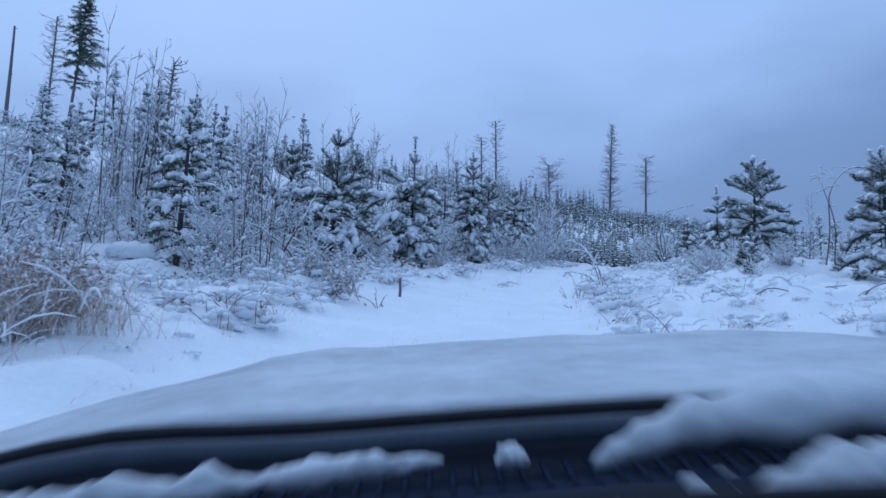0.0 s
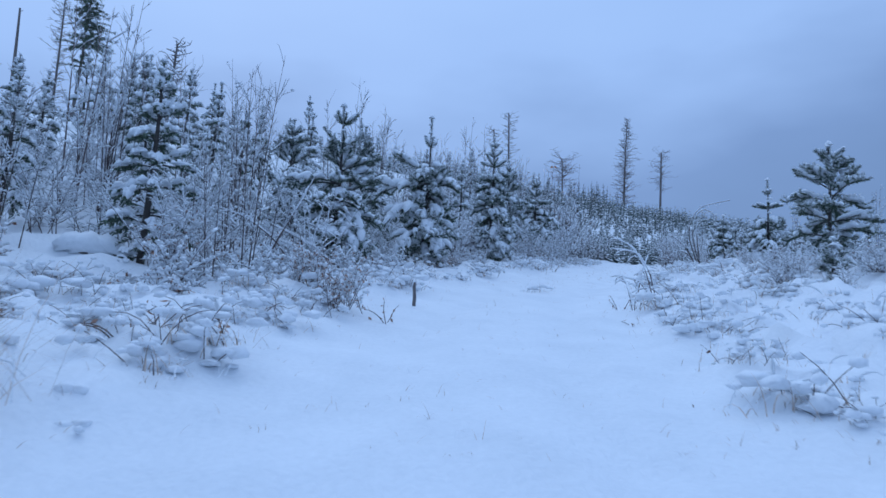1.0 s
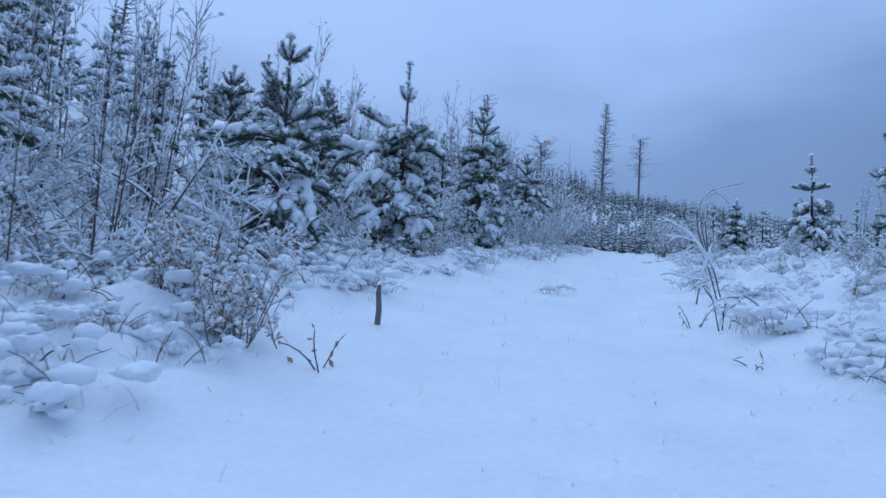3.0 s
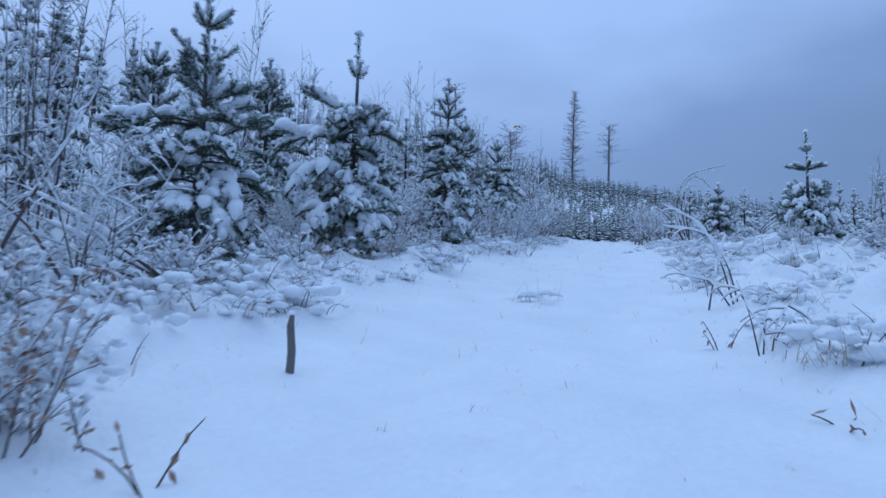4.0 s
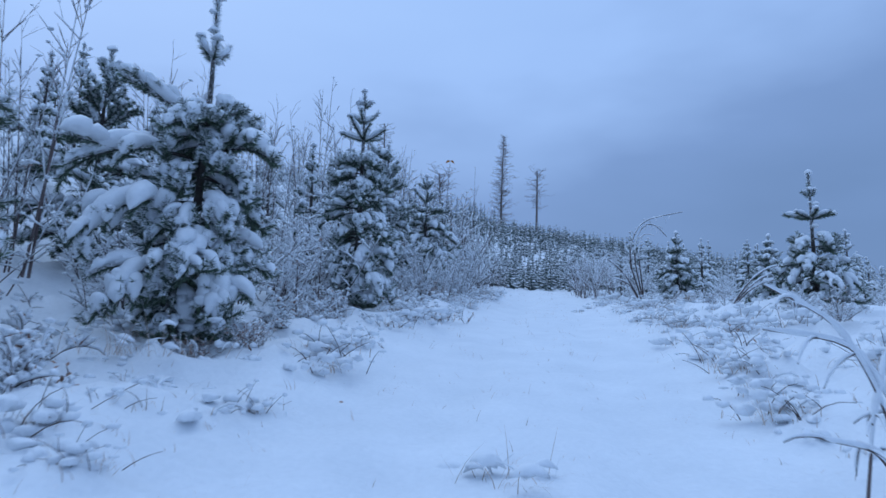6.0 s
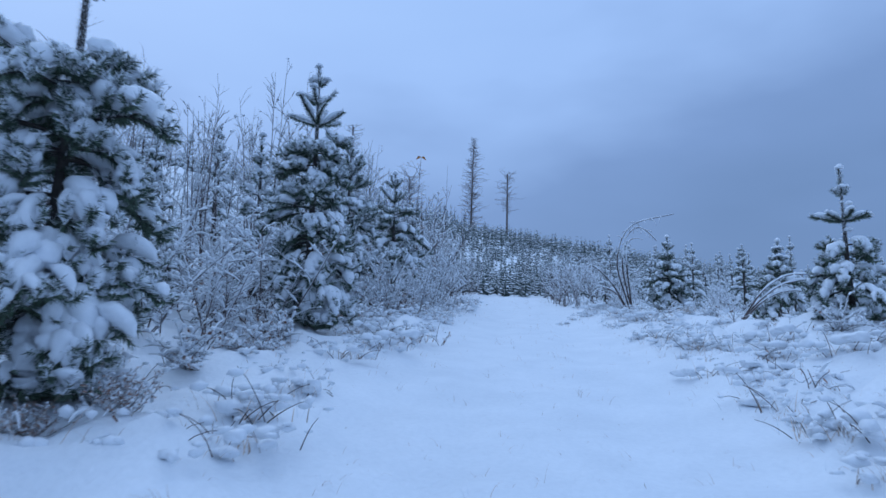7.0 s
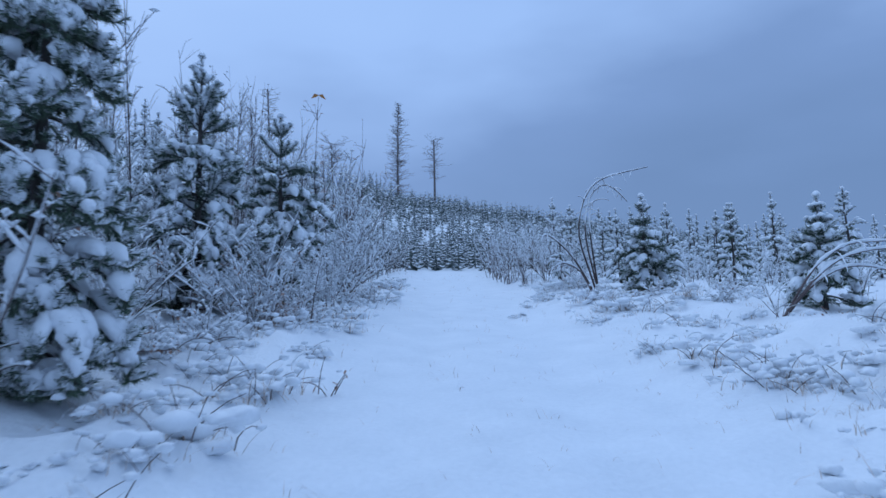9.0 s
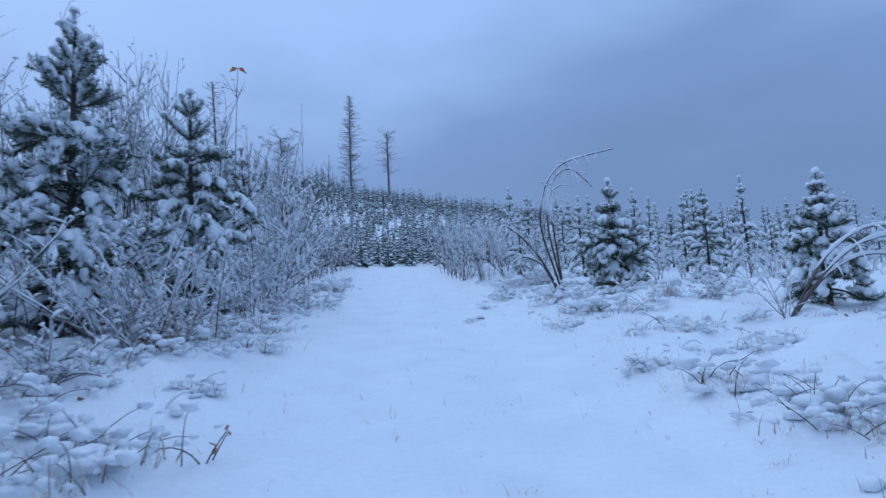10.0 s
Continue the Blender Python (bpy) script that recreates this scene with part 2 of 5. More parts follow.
# ---- young pines laden with snow ----
def even(rng, n, low, high):
    """Random values that run smoothly into one another."""
    k = max(3, n // 3 + 1)
    v = np.interp(np.linspace(0, 1, n), np.linspace(0, 1, k), rng.uniform(low, high, k))
    return np.convolve(np.pad(v, 2, "edge"), (0.1, 0.2, 0.4, 0.2, 0.1), "valid")


def along(pts, ts):
    base = np.linspace(0, 1, len(pts))
    return np.stack([np.interp(ts, base, pts[:, c]) for c in range(3)], 1)


def snow_roll(geo, pts, lo, hi, thick, rings, sides, rng):
    """A smooth roll of snow lying on a bough, thickest in its middle, rounded at both ends."""
    run = along(pts, np.linspace(lo, hi, rings))
    rad = thick * np.sin(np.linspace(0.12, math.pi - 0.22, rings)) ** 0.55 * even(rng, rings, 0.7, 1.3)
    if rings > 6 and rng.random() < 0.5:
        rad[rng.integers(2, rings - 2)] *= 0.6
    rad[0] = rad[-1] = 0.002
    run[-1] += (run[-1] - run[-2]) * 0.15
    run[:, 2] += 0.030 + 0.25 * thick
    tube(geo, run, rad, sides, 0, 0.55, 0.8, 0.10, rng)


def pine_geo(tall, reach, seed, fine=0.5, load=1.0, tops=((0.4, 0.28, 0.4, -0.8),), body=0.8, whorl_step=0.38, skirt=0.6, droop=0.8, twigs=6, sides=7, dust=0.68, up=0.25, shoulder=0.45, rise=0.5, extra=()):
    """Trunk of one young pine, and its boughs with their snow. tops: the whorls on the stem above the crown, each by its drop
    from the tip, its shoots' length, rise and bend; body: the crown's drop from the tip; extra: single boughs by height, bearing, length, rise, bend, load."""
    rng = np.random.default_rng(seed)
    wood, boughs = Geo(), []
    rich = fine > 0.3
    lean = rng.normal(0, 0.012, 2)
    heights = np.linspace(0, 1, 9)
    trunk = np.stack([lean[0] * tall * heights + 0.02 * np.sin(heights * 5 + seed), lean[1] * tall * heights + 0.02 * np.cos(heights * 4 + seed), tall * heights], 1)
    tube(wood, trunk, np.linspace(0.02 + 0.012 * tall, 0.013, 9), 8)

    def stem(h):
        return np.array([np.interp(h, trunk[:, 2], trunk[:, 0]), np.interp(h, trunk[:, 2], trunk[:, 1]), h])

    dense = 620 * fine
    width, nl = min(0.032, 3.4 / dense), 0.064 + 0.014 * (1 - fine)
    first = tops[0][0]
    brush(wood, [stem(tall - first), stem(tall - first * 0.5), stem(tall) + np.array([0, 0, 0.03])], nl * 1.1, dense * 3.4, width, rng, 0.7, 1, dust)
    brush(wood, [stem(max(0.1, tall - body)), stem(tall - first)], nl * 0.9, dense * 2.6, width, rng, 0.6, 1, dust * 1.5)
    cap = Geo()
    lump(cap, stem(tall) + np.array([0, 0, 0.05]), np.array([0.06, 0.06, 0.05]) * rng.uniform(0.8, 1.2) * (0.6 + 0.4 * load), rng)
    boughs.append((None, cap))

    for _ in range(int(4 * load)):
        w, clot = rng.uniform(0.03, 0.055), Geo()
        lump(clot, stem(tall - body * rng.uniform(0.1, 1.0)) + np.append(rng.normal(0, 0.05, 2), 0), np.array([w * 1.2, w, w * 0.9]), rng)
        boughs.append((None, clot))

    def grow(h, az, e_b, d_b, length, laden, level):
        geo, snow = Geo(), Geo()
        line = bough(stem(h), az, e_b, length, d_b, rng, 8, 0.14)
        line[:, 2] = np.maximum(line[:, 2], 0.07)
        tube(geo, line, np.linspace(0.009 + 0.009 * length, 0.006, len(line)), 4 if rich else 3)
        brush(geo, line[0 if level == 0 else 2:], nl * (1.1 if level == 0 else 1.0), dense * (3.0 if level == 0 else 1.5), width, rng, 0.75, 1, dust, 0.0 if level == 0 else 0.35)
        lines = [(line, length)]
        if level:
            for k in range(twigs):
                s = 2 + (k * 5) // max(1, twigs)
                side_len = length * (1.0 - 0.11 * s) * rng.uniform(0.4, 0.8)
                if side_len < 0.07:
                    continue
                d = line[s] - line[s - 1]
                az2 = math.atan2(d[1], d[0]) + (1 if k % 2 else -1) * rng.uniform(0.3, 0.75)
                e2 = math.atan2(d[2], math.hypot(d[0], d[1])) + rng.uniform(-0.1, 0.35)
                twig = bough(line[s], az2, e2, side_len, d_b * rng.uniform(0.2, 0.8), rng, 5, 0.2)
                twig[:, 2] = np.maximum(twig[:, 2], 0.06)
                if rich:
                    tube(geo, twig, np.linspace(0.007, 0.004, 5), 3)
                brush(geo, twig[1 if side_len > 0.3 else 0:], nl, dense * 1.25, width, rng, 0.75, 1, dust, 0.35)
                lines.append((twig, side_len))
            if rich:
                # stubby shoots at the ends, turned up
                for pts, ln in list(lines):
                    for _ in range(2):
                        at = pts[rng.integers(len(pts) - 3, len(pts))]
                        d = pts[-1] - pts[-2]
                        stub = bough(at, math.atan2(d[1], d[0]) + rng.normal(0, 0.7), rng.uniform(-0.2, 0.7), rng.uniform(0.09, 0.17), -0.4, rng, 3)
                        brush(geo, stub, nl * 0.95, dense * 1.6, width, rng, 0.75, 1, dust)
        for k, (pts, ln) in enumerate(lines):
            if level == 0:
                if rng.random() < 0.7:
                    lump(snow, pts[-1] + np.array([0, 0, 0.035]), np.array([0.06, 0.05, 0.04]) * rng.uniform(0.7, 1.2), rng)
                if length > 0.2 and rng.random() < 0.62 * load:
                    snow_roll(snow, pts, 0.2, 0.92, 0.042, 6, sides, rng)
                continue
            if rng.random() > (0.75 + 0.3 * laden if k == 0 else 0.52 + 0.42 * laden):
                continue
            lo, hi = rng.uniform(0.15, 0.42) if k == 0 else rng.uniform(0.1, 0.4), rng.uniform(0.86, 1.04)
            thick = (0.050 + 0.030 * min(1, ln)) * (0.55 + 0.5 * min(1.4, laden)) * rng.uniform(0.8, 1.25)
            snow_roll(snow, pts, lo, hi, thick, int(7 + 6 * ln) if rich else 4, sides, rng)
        boughs.append((geo, snow if snow.n else None))

    for drop, length, rise, bend in tops:
        count, a0 = rng.integers(5, 8), rng.uniform(0, 6.28)
        for b in range(count):
            grow(tall - drop + rng.normal(0, 0.015), a0 + b * 6.283 / count + rng.normal(0, 0.15), rise + rng.normal(0, 0.1), bend + rng.normal(0, 0.1), length * rng.uniform(0.75, 1.15), load, 0)
    h = tall - body
    high = h
    while h > 0.12:
        f = 1 - h / high
        L = reach * min(1.0, shoulder + (1 - shoulder) * (f / skirt) ** 0.8) * (0.9 if f > 0.88 else 1.0)
        count, a0 = rng.integers(5, 8) + (1 if fine > 0.5 else 0), rng.uniform(0, 6.28)
        for b in range(count):
            laden = load * rng.uniform(0.35, 1.3)
            if f < up or (rise > 0.3 and rng.random() < 0.10):
                e_b, d_b = 0.58 + rng.normal(0, 0.18), rng.uniform(-0.5, 0.35)
            else:
                e_b, d_b = rise - 0.9 * rise * f + rng.normal(0, 0.15), droop * rng.uniform(0.6, 1.4) * (0.6 + 0.7 * f) * (0.6 + 0.5 * laden)
            grow(h + rng.normal(0, 0.06), a0 + b * 6.283 / count + rng.normal(0, 0.2), e_b, d_b, L * rng.uniform(0.65, 1.2), laden, 1)
        step = whorl_step * rng.uniform(0.8, 1.15)
        for _ in range(int(5 + 7 * f) if rich else 2):
            hh = h - rng.uniform(0.0, step)
            if hh > 0.1:
                short = bough(stem(hh), rng.uniform(0, 6.28), rng.uniform(-0.3, 0.5), L * rng.uniform(0.25, 0.55), 0.4, rng, 4)
                tube(wood, short, np.linspace(0.006, 0.003, 4), 3)
                brush(wood, short[0 if rich else 1:], nl, dense * 0.9, width, rng, 0.7, 1, dust * 0.4)
        h -= step
    for h, az, length, rise, bend, laden in extra:
        grow(h, az, rise, bend, length, laden, 1)
    return wood, boughs


def pine(x, y, tall, reach, seed, label, turn=0.0, z=None, group="young pines beside the track", **more):
    ob = thing("young_pine", x, y, z, turn, 1.0, label, "pine tree", group)
    wood, boughs = pine_geo(tall, reach, seed, **more)
    trunk = part("trunk", wood.mesh("trunk", BARK, NEEDLES, SNOW_CLUMP), ob)
    for geo, snow in boughs:
        holder = ob
        if geo:
            holder = part("bough", geo.mesh("bough", BARK, NEEDLES, SNOW_CLUMP), ob)
        if snow:
            tagged(part("snow_load" if geo else "snow_cap", snow.mesh("snow_load", SNOW_CLUMP), holder), kind="stuff" if geo else "")
    return ob


LADEN = "young green pine with snow-laden drooping boughs"

# the pines that stand along the track, by place, height and spread
pine(-2.61, 15.28, 3.45, 0.95, 11, "young green pine with upturned top shoots and drooping snowy boughs", tops=((0.36, 0.36, 0.25, -0.7), (0.88, 0.56, 0.4, -0.5)), body=1.32, load=1.2, fine=0.55, shoulder=0.6, skirt=0.5, up=0.08, rise=0.3, droop=1.2, twigs=6, whorl_step=0.40,
     extra=((1.5, 0.15, 0.95, 0.5, 0.2, 0.6), (1.0, -0.4, 1.15, 0.1, 1.5, 1.6), (0.75, -0.9, 1.1, 0.2, 1.6, 1.6), (1.75, 3.0, 1.2, 0.15, 0.5, 1.2)))
pine(-0.82, 17.52, 3.72, 0.84, 23, "young pine with a long leader and thick snow on its boughs", tops=((0.70, 0.30, 0.3, -0.95),), body=1.36, load=1.3, fine=0.55, up=0.0, rise=0.22, shoulder=0.6, skirt=0.5, dust=0.8, droop=1.55, twigs=7, whorl_step=0.32,
     extra=((1.85, 3.4, 1.45, 0.45, 1.3, 1.9), (1.30, 3.6, 1.40, 0.5, 1.9, 2.0), (2.2, 3.1, 1.0, 0.7, 0.3, 0.9), (1.9, -0.6, 0.95, 0.5, 1.2, 1.5), (0.75, 3.9, 1.2, 0.2, 1.4, 1.5)))
pine(1.10, 22.04, 3.95, 0.76, 35, "slender snow-covered pine with a dense dark top", tops=((0.30, 0.18, 0.5, -0.5), (0.58, 0.30, 0.4, -0.5), (0.90, 0.52, 0.3, -0.3)), body=1.30, load=1.3, skirt=0.6, droop=1.5, whorl_step=0.33, fine=0.55, twigs=6, up=0.0, rise=0.2, shoulder=0.72, dust=0.8)
pine(2.00, 27.20, 3.85, 1.0, 47, "snowy young pine behind a frosted shrub", tops=((0.40, 0.22, 0.5, -0.5), (0.68, 0.36, 0.5, -0.4)), body=0.95, load=1.45, fine=0.5, droop=1.2, whorl_step=0.30, up=0.1, rise=0.35, shoulder=0.4, twigs=6, dust=0.8)
pine(3.40, 29.44, 3.62, 0.95, 59, "open-topped young pine with upturned shoots and bent snowy lower boughs", tops=((0.36, 0.30, 0.55, -0.4), (0.78, 0.50, 0.6, -0.3)), body=1.25, load=1.6, fine=0.45, shoulder=0.55, droop=1.25, up=0.0, rise=0.3,
     extra=((1.75, -0.2, 1.15, 0.5, 1.5, 1.8), (1.2, -0.7, 1.1, 0.5, 1.7, 1.8)))
pine(7.56, 14.92, 2.35, 0.85, 61, "bushy young pine with upturned shoots on a snowy mound", tops=((0.30, 0.34, 0.6, -0.3),), body=0.55, load=1.1, fine=0.45, up=0.3, shoulder=0.55, skirt=0.5, dust=0.75, twigs=5)
pine(9.20, 20.92, 2.45, 0.86, 73, "young pine with a bare stem below its top whorl", tops=((0.42, 0.15, 0.6, -0.4), (0.82, 0.42, 0.15, -0.25)), body=1.28, load=1.4, fine=0.45, droop=1.3, skirt=0.45, whorl_step=0.28, up=0.0, rise=0.02, shoulder=0.55)
pine(10.90, 24.54, 1.74, 0.66, 85, "small pine weighed down by thick pillows of snow", tops=((0.22, 0.11, 0.5, -0.4), (0.42, 0.16, 0.4, -0.2)), body=0.68, load=1.7, fine=0.45, droop=1.1, skirt=0.6, whorl_step=0.27, up=0.0, rise=0.2, shoulder=0.5, twigs=4)
pine(11.42, 29.54, 2.16, 0.68, 97, "small snow-laden pine with a bare leader", tops=((0.35, 0.20, 0.5, -0.5),), body=0.65, load=1.3, fine=0.4, droop=1.2, skirt=0.5, whorl_step=0.30, up=0.1, shoulder=0.4)
pine(8.60, 11.80, 2.65, 0.85, 109, "young green pine with heavy snow on its lower boughs", tops=((0.35, 0.32, 0.6, -0.4),), body=0.65, load=1.15, fine=0.45, up=0.2, shoulder=0.5, dust=0.75)
pine(6.30, 12.70, 0.75, 0.26, 115, "tiny snow-dusted pine seedling", tops=((0.20, 0.10, 0.6, -0.4),), body=0.3, load=0.6, whorl_step=0.2, fine=0.4)
pine(-2.90, 20.90, 3.45, 0.95, 121, "young pine half hidden behind larger pines, dusted with snow", tops=((0.42, 0.25, 0.5, -0.6),), body=0.85, fine=0.36, load=1.2, up=0.2)
pine(-4.55, 19.00, 3.10, 0.90, 133, LADEN, tops=((0.4, 0.3, 0.4, -0.7),), body=0.8, fine=0.35, load=1.2, up=0.2)

# pines farther off, of eight makes, the farthest plainer
def make(seed, fine, twigs, load, drop, arm, body, reach):
    wood, boughs = pine_geo(3.0, reach, seed, fine=fine, twigs=twigs, sides=4, load=load, tops=((drop, arm, 0.4, -0.6),), body=body, up=0.2, shoulder=0.28, skirt=0.8)
    crown, snow = Geo(), Geo()
    for geo, white in boughs:
        for source, target in ((geo, crown), (white, snow)):
            if source:
                target.v += source.v
                target.f += [[i + target.n for i in f] for f in source.f]
                target.mat += source.mat
                target.n += source.n
    return wood.mesh("trunk", BARK, NEEDLES, SNOW_CLUMP), crown.mesh("crown", BARK, NEEDLES, SNOW_CLUMP), snow.mesh("snow_load", SNOW_CLUMP)


LOOKS = ((1.25, 0.35, 0.17, 0.62, 0.78), (1.45, 0.5, 0.16, 0.80, 0.72), (1.1, 0.28, 0.20, 0.48, 0.82), (1.6, 0.4, 0.18, 0.66, 0.70))
MAKES = [make(200 + 7 * i, 0.14, 4, *look_of) for i, look_of in enumerate(LOOKS)]
PLAIN = [make(250 + 7 * i, 0.075, 1, *look_of) for i, look_of in enumerate(LOOKS)]
pick = random.Random(5)


def far_pine(x, y, tall, label=LADEN, z=None):
    ob = thing("young_pine", x, y, z, pick.uniform(0, 360), tall / 3.0, label, "pine tree", "young pines on the hillside")
    for name, me in zip(("trunk", "crown", "snow_load"), pick.choice(MAKES if y < 30 and -12 < x < 14 else PLAIN)):
        tagged(part(name, me, ob), kind="" if name == "trunk" else "stuff")
    return ob


for x, y, tall in ((-11.3, 17.5, 1.9), (-15.7, 27.9, 3.4), (-14.0, 26.2, 3.9), (-11.1, 23.9, 3.3), (-8.7, 13.0, 2.0), (-3.7, 24.1, 3.0),
                   (-1.3, 23.0, 2.6), (0.1, 25.6, 3.3), (-7.5, 21.0, 3.0), (-9.3, 15.6, 2.2), (-6.2, 16.4, 1.9), (-12.6, 14.4, 2.2),
                   (1.6, 31.0, 3.4), (4.6, 33.5, 3.2), (24.9, 44.4, 3.2), (23.8, 44.0, 2.2), (29.4, 46.5, 3.0), (27.9, 47.4, 3.1),
                   (27.1, 36.1, 2.6), (-7.2, 11.6, 2.4), (-9.4, 10.6, 2.7), (-6.4, 14.4, 2.7), (-10.6, 12.6, 3.0), (-8.0, 8.6, 2.0), (-5.3, 17.0, 2.9), (-8.6, 18.6, 3.2), (-12.8, 19.6, 2.3), (30.2, 46.8, 3.2), (15.6, 35.0, 2.4), (13.3, 33.4, 2.3), (11.0, 32.7, 1.7), (13.9, 29.6, 2.0)):
    far_pine(x, y, tall)

taken = [(o.matrix_basis.translation.x, o.matrix_basis.translation.y) for o in scene.objects if o.name.startswith("young_pine")]


def free(x, y, room, low=False):
    if any((x - a) ** 2 + (y - b) ** 2 < room * room for a, b in taken) or (not low and 3 < y < 11.6 and abs(x + 0.475 * (y + 0.7)) < 0.8):
        return False
    taken.append((x, y))
    return True


spots = random.Random(17)
made = 0
while made < 38:
    y = spots.uniform(8, 52)
    x = float(road_x(y)) - spots.uniform(4.6, 17) if y > 16 else spots.uniform(-15, -4.6)
    if free(x, y, 1.7):
        far_pine(x, y, spots.uniform(1.8, 3.3))
        made += 1
made = 0
while made < 122:
    y = spots.uniform(24, 62)
    x = float(road_x(y)) + spots.uniform(4.6, 34)
    if x > 12.5 and (x > 17 or y > 29) and free(x, y, 1.5):
        far_pine(x, y, spots.uniform(1.7, 2.8) if y < 42 else spots.uniform(2.4, 3.6), "small snow-laden pine in an open stand")
        made += 1


# ---- bare shrubs and saplings furred with snow ----
def shrub_meshes(seed, tall=1.8, stems=9, spread=0.5, bend=0.35, twigs=6, snow=1.0, leafy=0.0, subs=2, sway=0.08, coat=1.0, spike=0.0):
    rng = np.random.default_rng(seed)
    wood, white, leaf = Geo(), Geo(), Geo()

    def dress(pts, ln, much=1.0):
        if rng.random() < 0.86 * snow:
            rad = np.full(len(pts), 0.0085 + 0.005 * ln) * coat * much * rng.uniform(0.15, 1.7, len(pts))
            rad[0] = rad[-1] = 0.003
            tube(white, pts + np.array([0, 0, 0.008]), rad, 3, 0, 0.5, 0.9, 0.25, rng)
            if rng.random() < 0.45 * snow:
                w = rng.uniform(0.014, 0.046)
                octa(white, pts[rng.integers(1, len(pts))] + np.array([0, 0, w * 0.5]), w, rng)
        if leafy and rng.random() < leafy:
            for _ in range(3):
                p = pts[rng.integers(1, len(pts))]
                a, b = rng.normal(size=3) * 0.014, rng.normal(size=3) * 0.009
                leaf.add([p, p + a + b, p + 2 * a, p + a - b], [[0, 1, 2], [0, 2, 3]])

    for k in range(stems):
        az = rng.uniform(0, 6.28)
        ln = tall * rng.uniform(0.6, 1.1)
        start = np.array([rng.normal(0, 0.14), rng.normal(0, 0.14), -0.05])
        line = bough(start, az, math.pi / 2 - abs(rng.normal(0, spread * 0.6)) - 0.05, ln, bend * rng.uniform(0.2, 1.2), rng, 7, sway)
        line[:, 2] = np.maximum(line[:, 2], 0.02)
        tube(wood, line, np.linspace(0.005 + 0.0032 * ln, 0.0022, 7), 3)
        dress(line[2:], ln * 0.3, 0.7)
        for t in range(twigs):
            s = rng.uniform(0.10, 0.98)
            i = min(5, int(s * 6))
            at = line[i] + (line[i + 1] - line[i]) * (s * 6 - i)
            az2 = rng.uniform(0, 6.28)
            l2 = ln * rng.uniform(0.12, 0.30) * (1.15 - 0.6 * s) * (1 - 0.45 * spike)
            twig = bough(at, az2, rng.uniform(0.35 + spike * 0.4, 1.1 + spike * 0.2), l2, rng.uniform(-0.3, 0.6) * (1 - spike * 0.7), rng, 4, 0.35 * (1 - spike * 0.6))
            tube(wood, twig, np.linspace(0.0040, 0.0018, 4), 3)
            dress(twig, l2)
            for _ in range(subs):
                t3 = bough(twig[rng.integers(1, 4)], az2 + rng.normal(0, 0.9), rng.uniform(0.1 + spike * 0.4, 1.0 + spike * 0.2), l2 * rng.uniform(0.25, 0.6), 0.3 * (1 - spike), rng, 3, 0.25)
                if subs > 1 and rng.random() < 0.5:
                    tube(wood, t3, (0.0026, 0.0022, 0.0015), 3)
                dress(t3, l2 * 0.4)
    out = [wood.mesh("twigwork", TWIG), white.mesh("snow_load", SNOW_CLUMP)]
    if leafy:
        out.append(leaf.mesh("leafage", DRY_LEAF, smooth=False))
    return out


OCTA_V = np.array([[1, 0, 0], [0, 1, 0], [-1, 0, 0], [0, -1, 0], [0, 0, 0.8], [0, 0, -0.5]], float)
OCTA_F = np.array([[0, 1, 4], [1, 2, 4], [2, 3, 4], [3, 0, 4], [1, 0, 5], [2, 1, 5], [3, 2, 5], [0, 3, 5]])


def octa(geo, at, w, rng):
    """A small clot of snow on a twig."""
    geo.add(OCTA_V * w * rng.uniform(0.7, 1.3, (6, 1)) + at, OCTA_F)


_bm = bmesh.new()
bmesh.ops.create_icosphere(_bm, subdivisions=1, radius=1)
SMALL_V = np.array([v.co[:] for v in _bm.verts])
SMALL_F = np.array([[v.index for v in f.verts] for f in _bm.faces])
_bm.free()


def octa_lump(geo, at, w, rng):
    """A rounded clod of snow."""
    v = SMALL_V * (1 + rng.uniform(-0.25, 0.25, (len(SMALL_V), 1))) * np.array([w * 1.3, w, w * 0.8])
    a = rng.uniform(0, 6.28)
    v = np.stack([v[:, 0] * math.cos(a) - v[:, 1] * math.sin(a), v[:, 0] * math.sin(a) + v[:, 1] * math.cos(a), v[:, 2]], 1)
    geo.add(v + at, SMALL_F)


def shrub(meshes, x, y, size, turn, label, name="shrub", category="shrub", group="bare shrubs"):
    ob = thing(name, x, y, None, turn, size, label, category, group)
    for nm, me in zip(("twigwork", "snow_load", "leafage"), meshes):
        tagged(part(nm, me, ob), kind="stuff")
    return ob


BUSHES = [shrub_meshes(300, 1.5, 11, 0.75, 0.45, 9, 1.1, 0, 3, 0.14, 1.5), shrub_meshes(311, 1.9, 9, 0.55, 0.35, 9, 1.1, 0, 3, 0.14, 1.5), shrub_meshes(322, 1.3, 11, 0.9, 0.5, 8, 1.1, 0.15, 3, 0.14, 1.5), shrub_meshes(333, 2.2, 8, 0.45, 0.25, 9, 1.1, 0, 3, 0.12, 1.45)]
FAR_BUSHES = [shrub_meshes(401, 1.5, 10, 0.75, 0.4, 10, 1.1, 0, 2, 0.14, 1.35), shrub_meshes(402, 1.9, 9, 0.55, 0.3, 10, 1.1, 0.06, 2, 0.14, 1.35), shrub_meshes(403, 2.2, 8, 0.45, 0.2, 11, 1.1, 0, 2, 0.12, 1.3)]
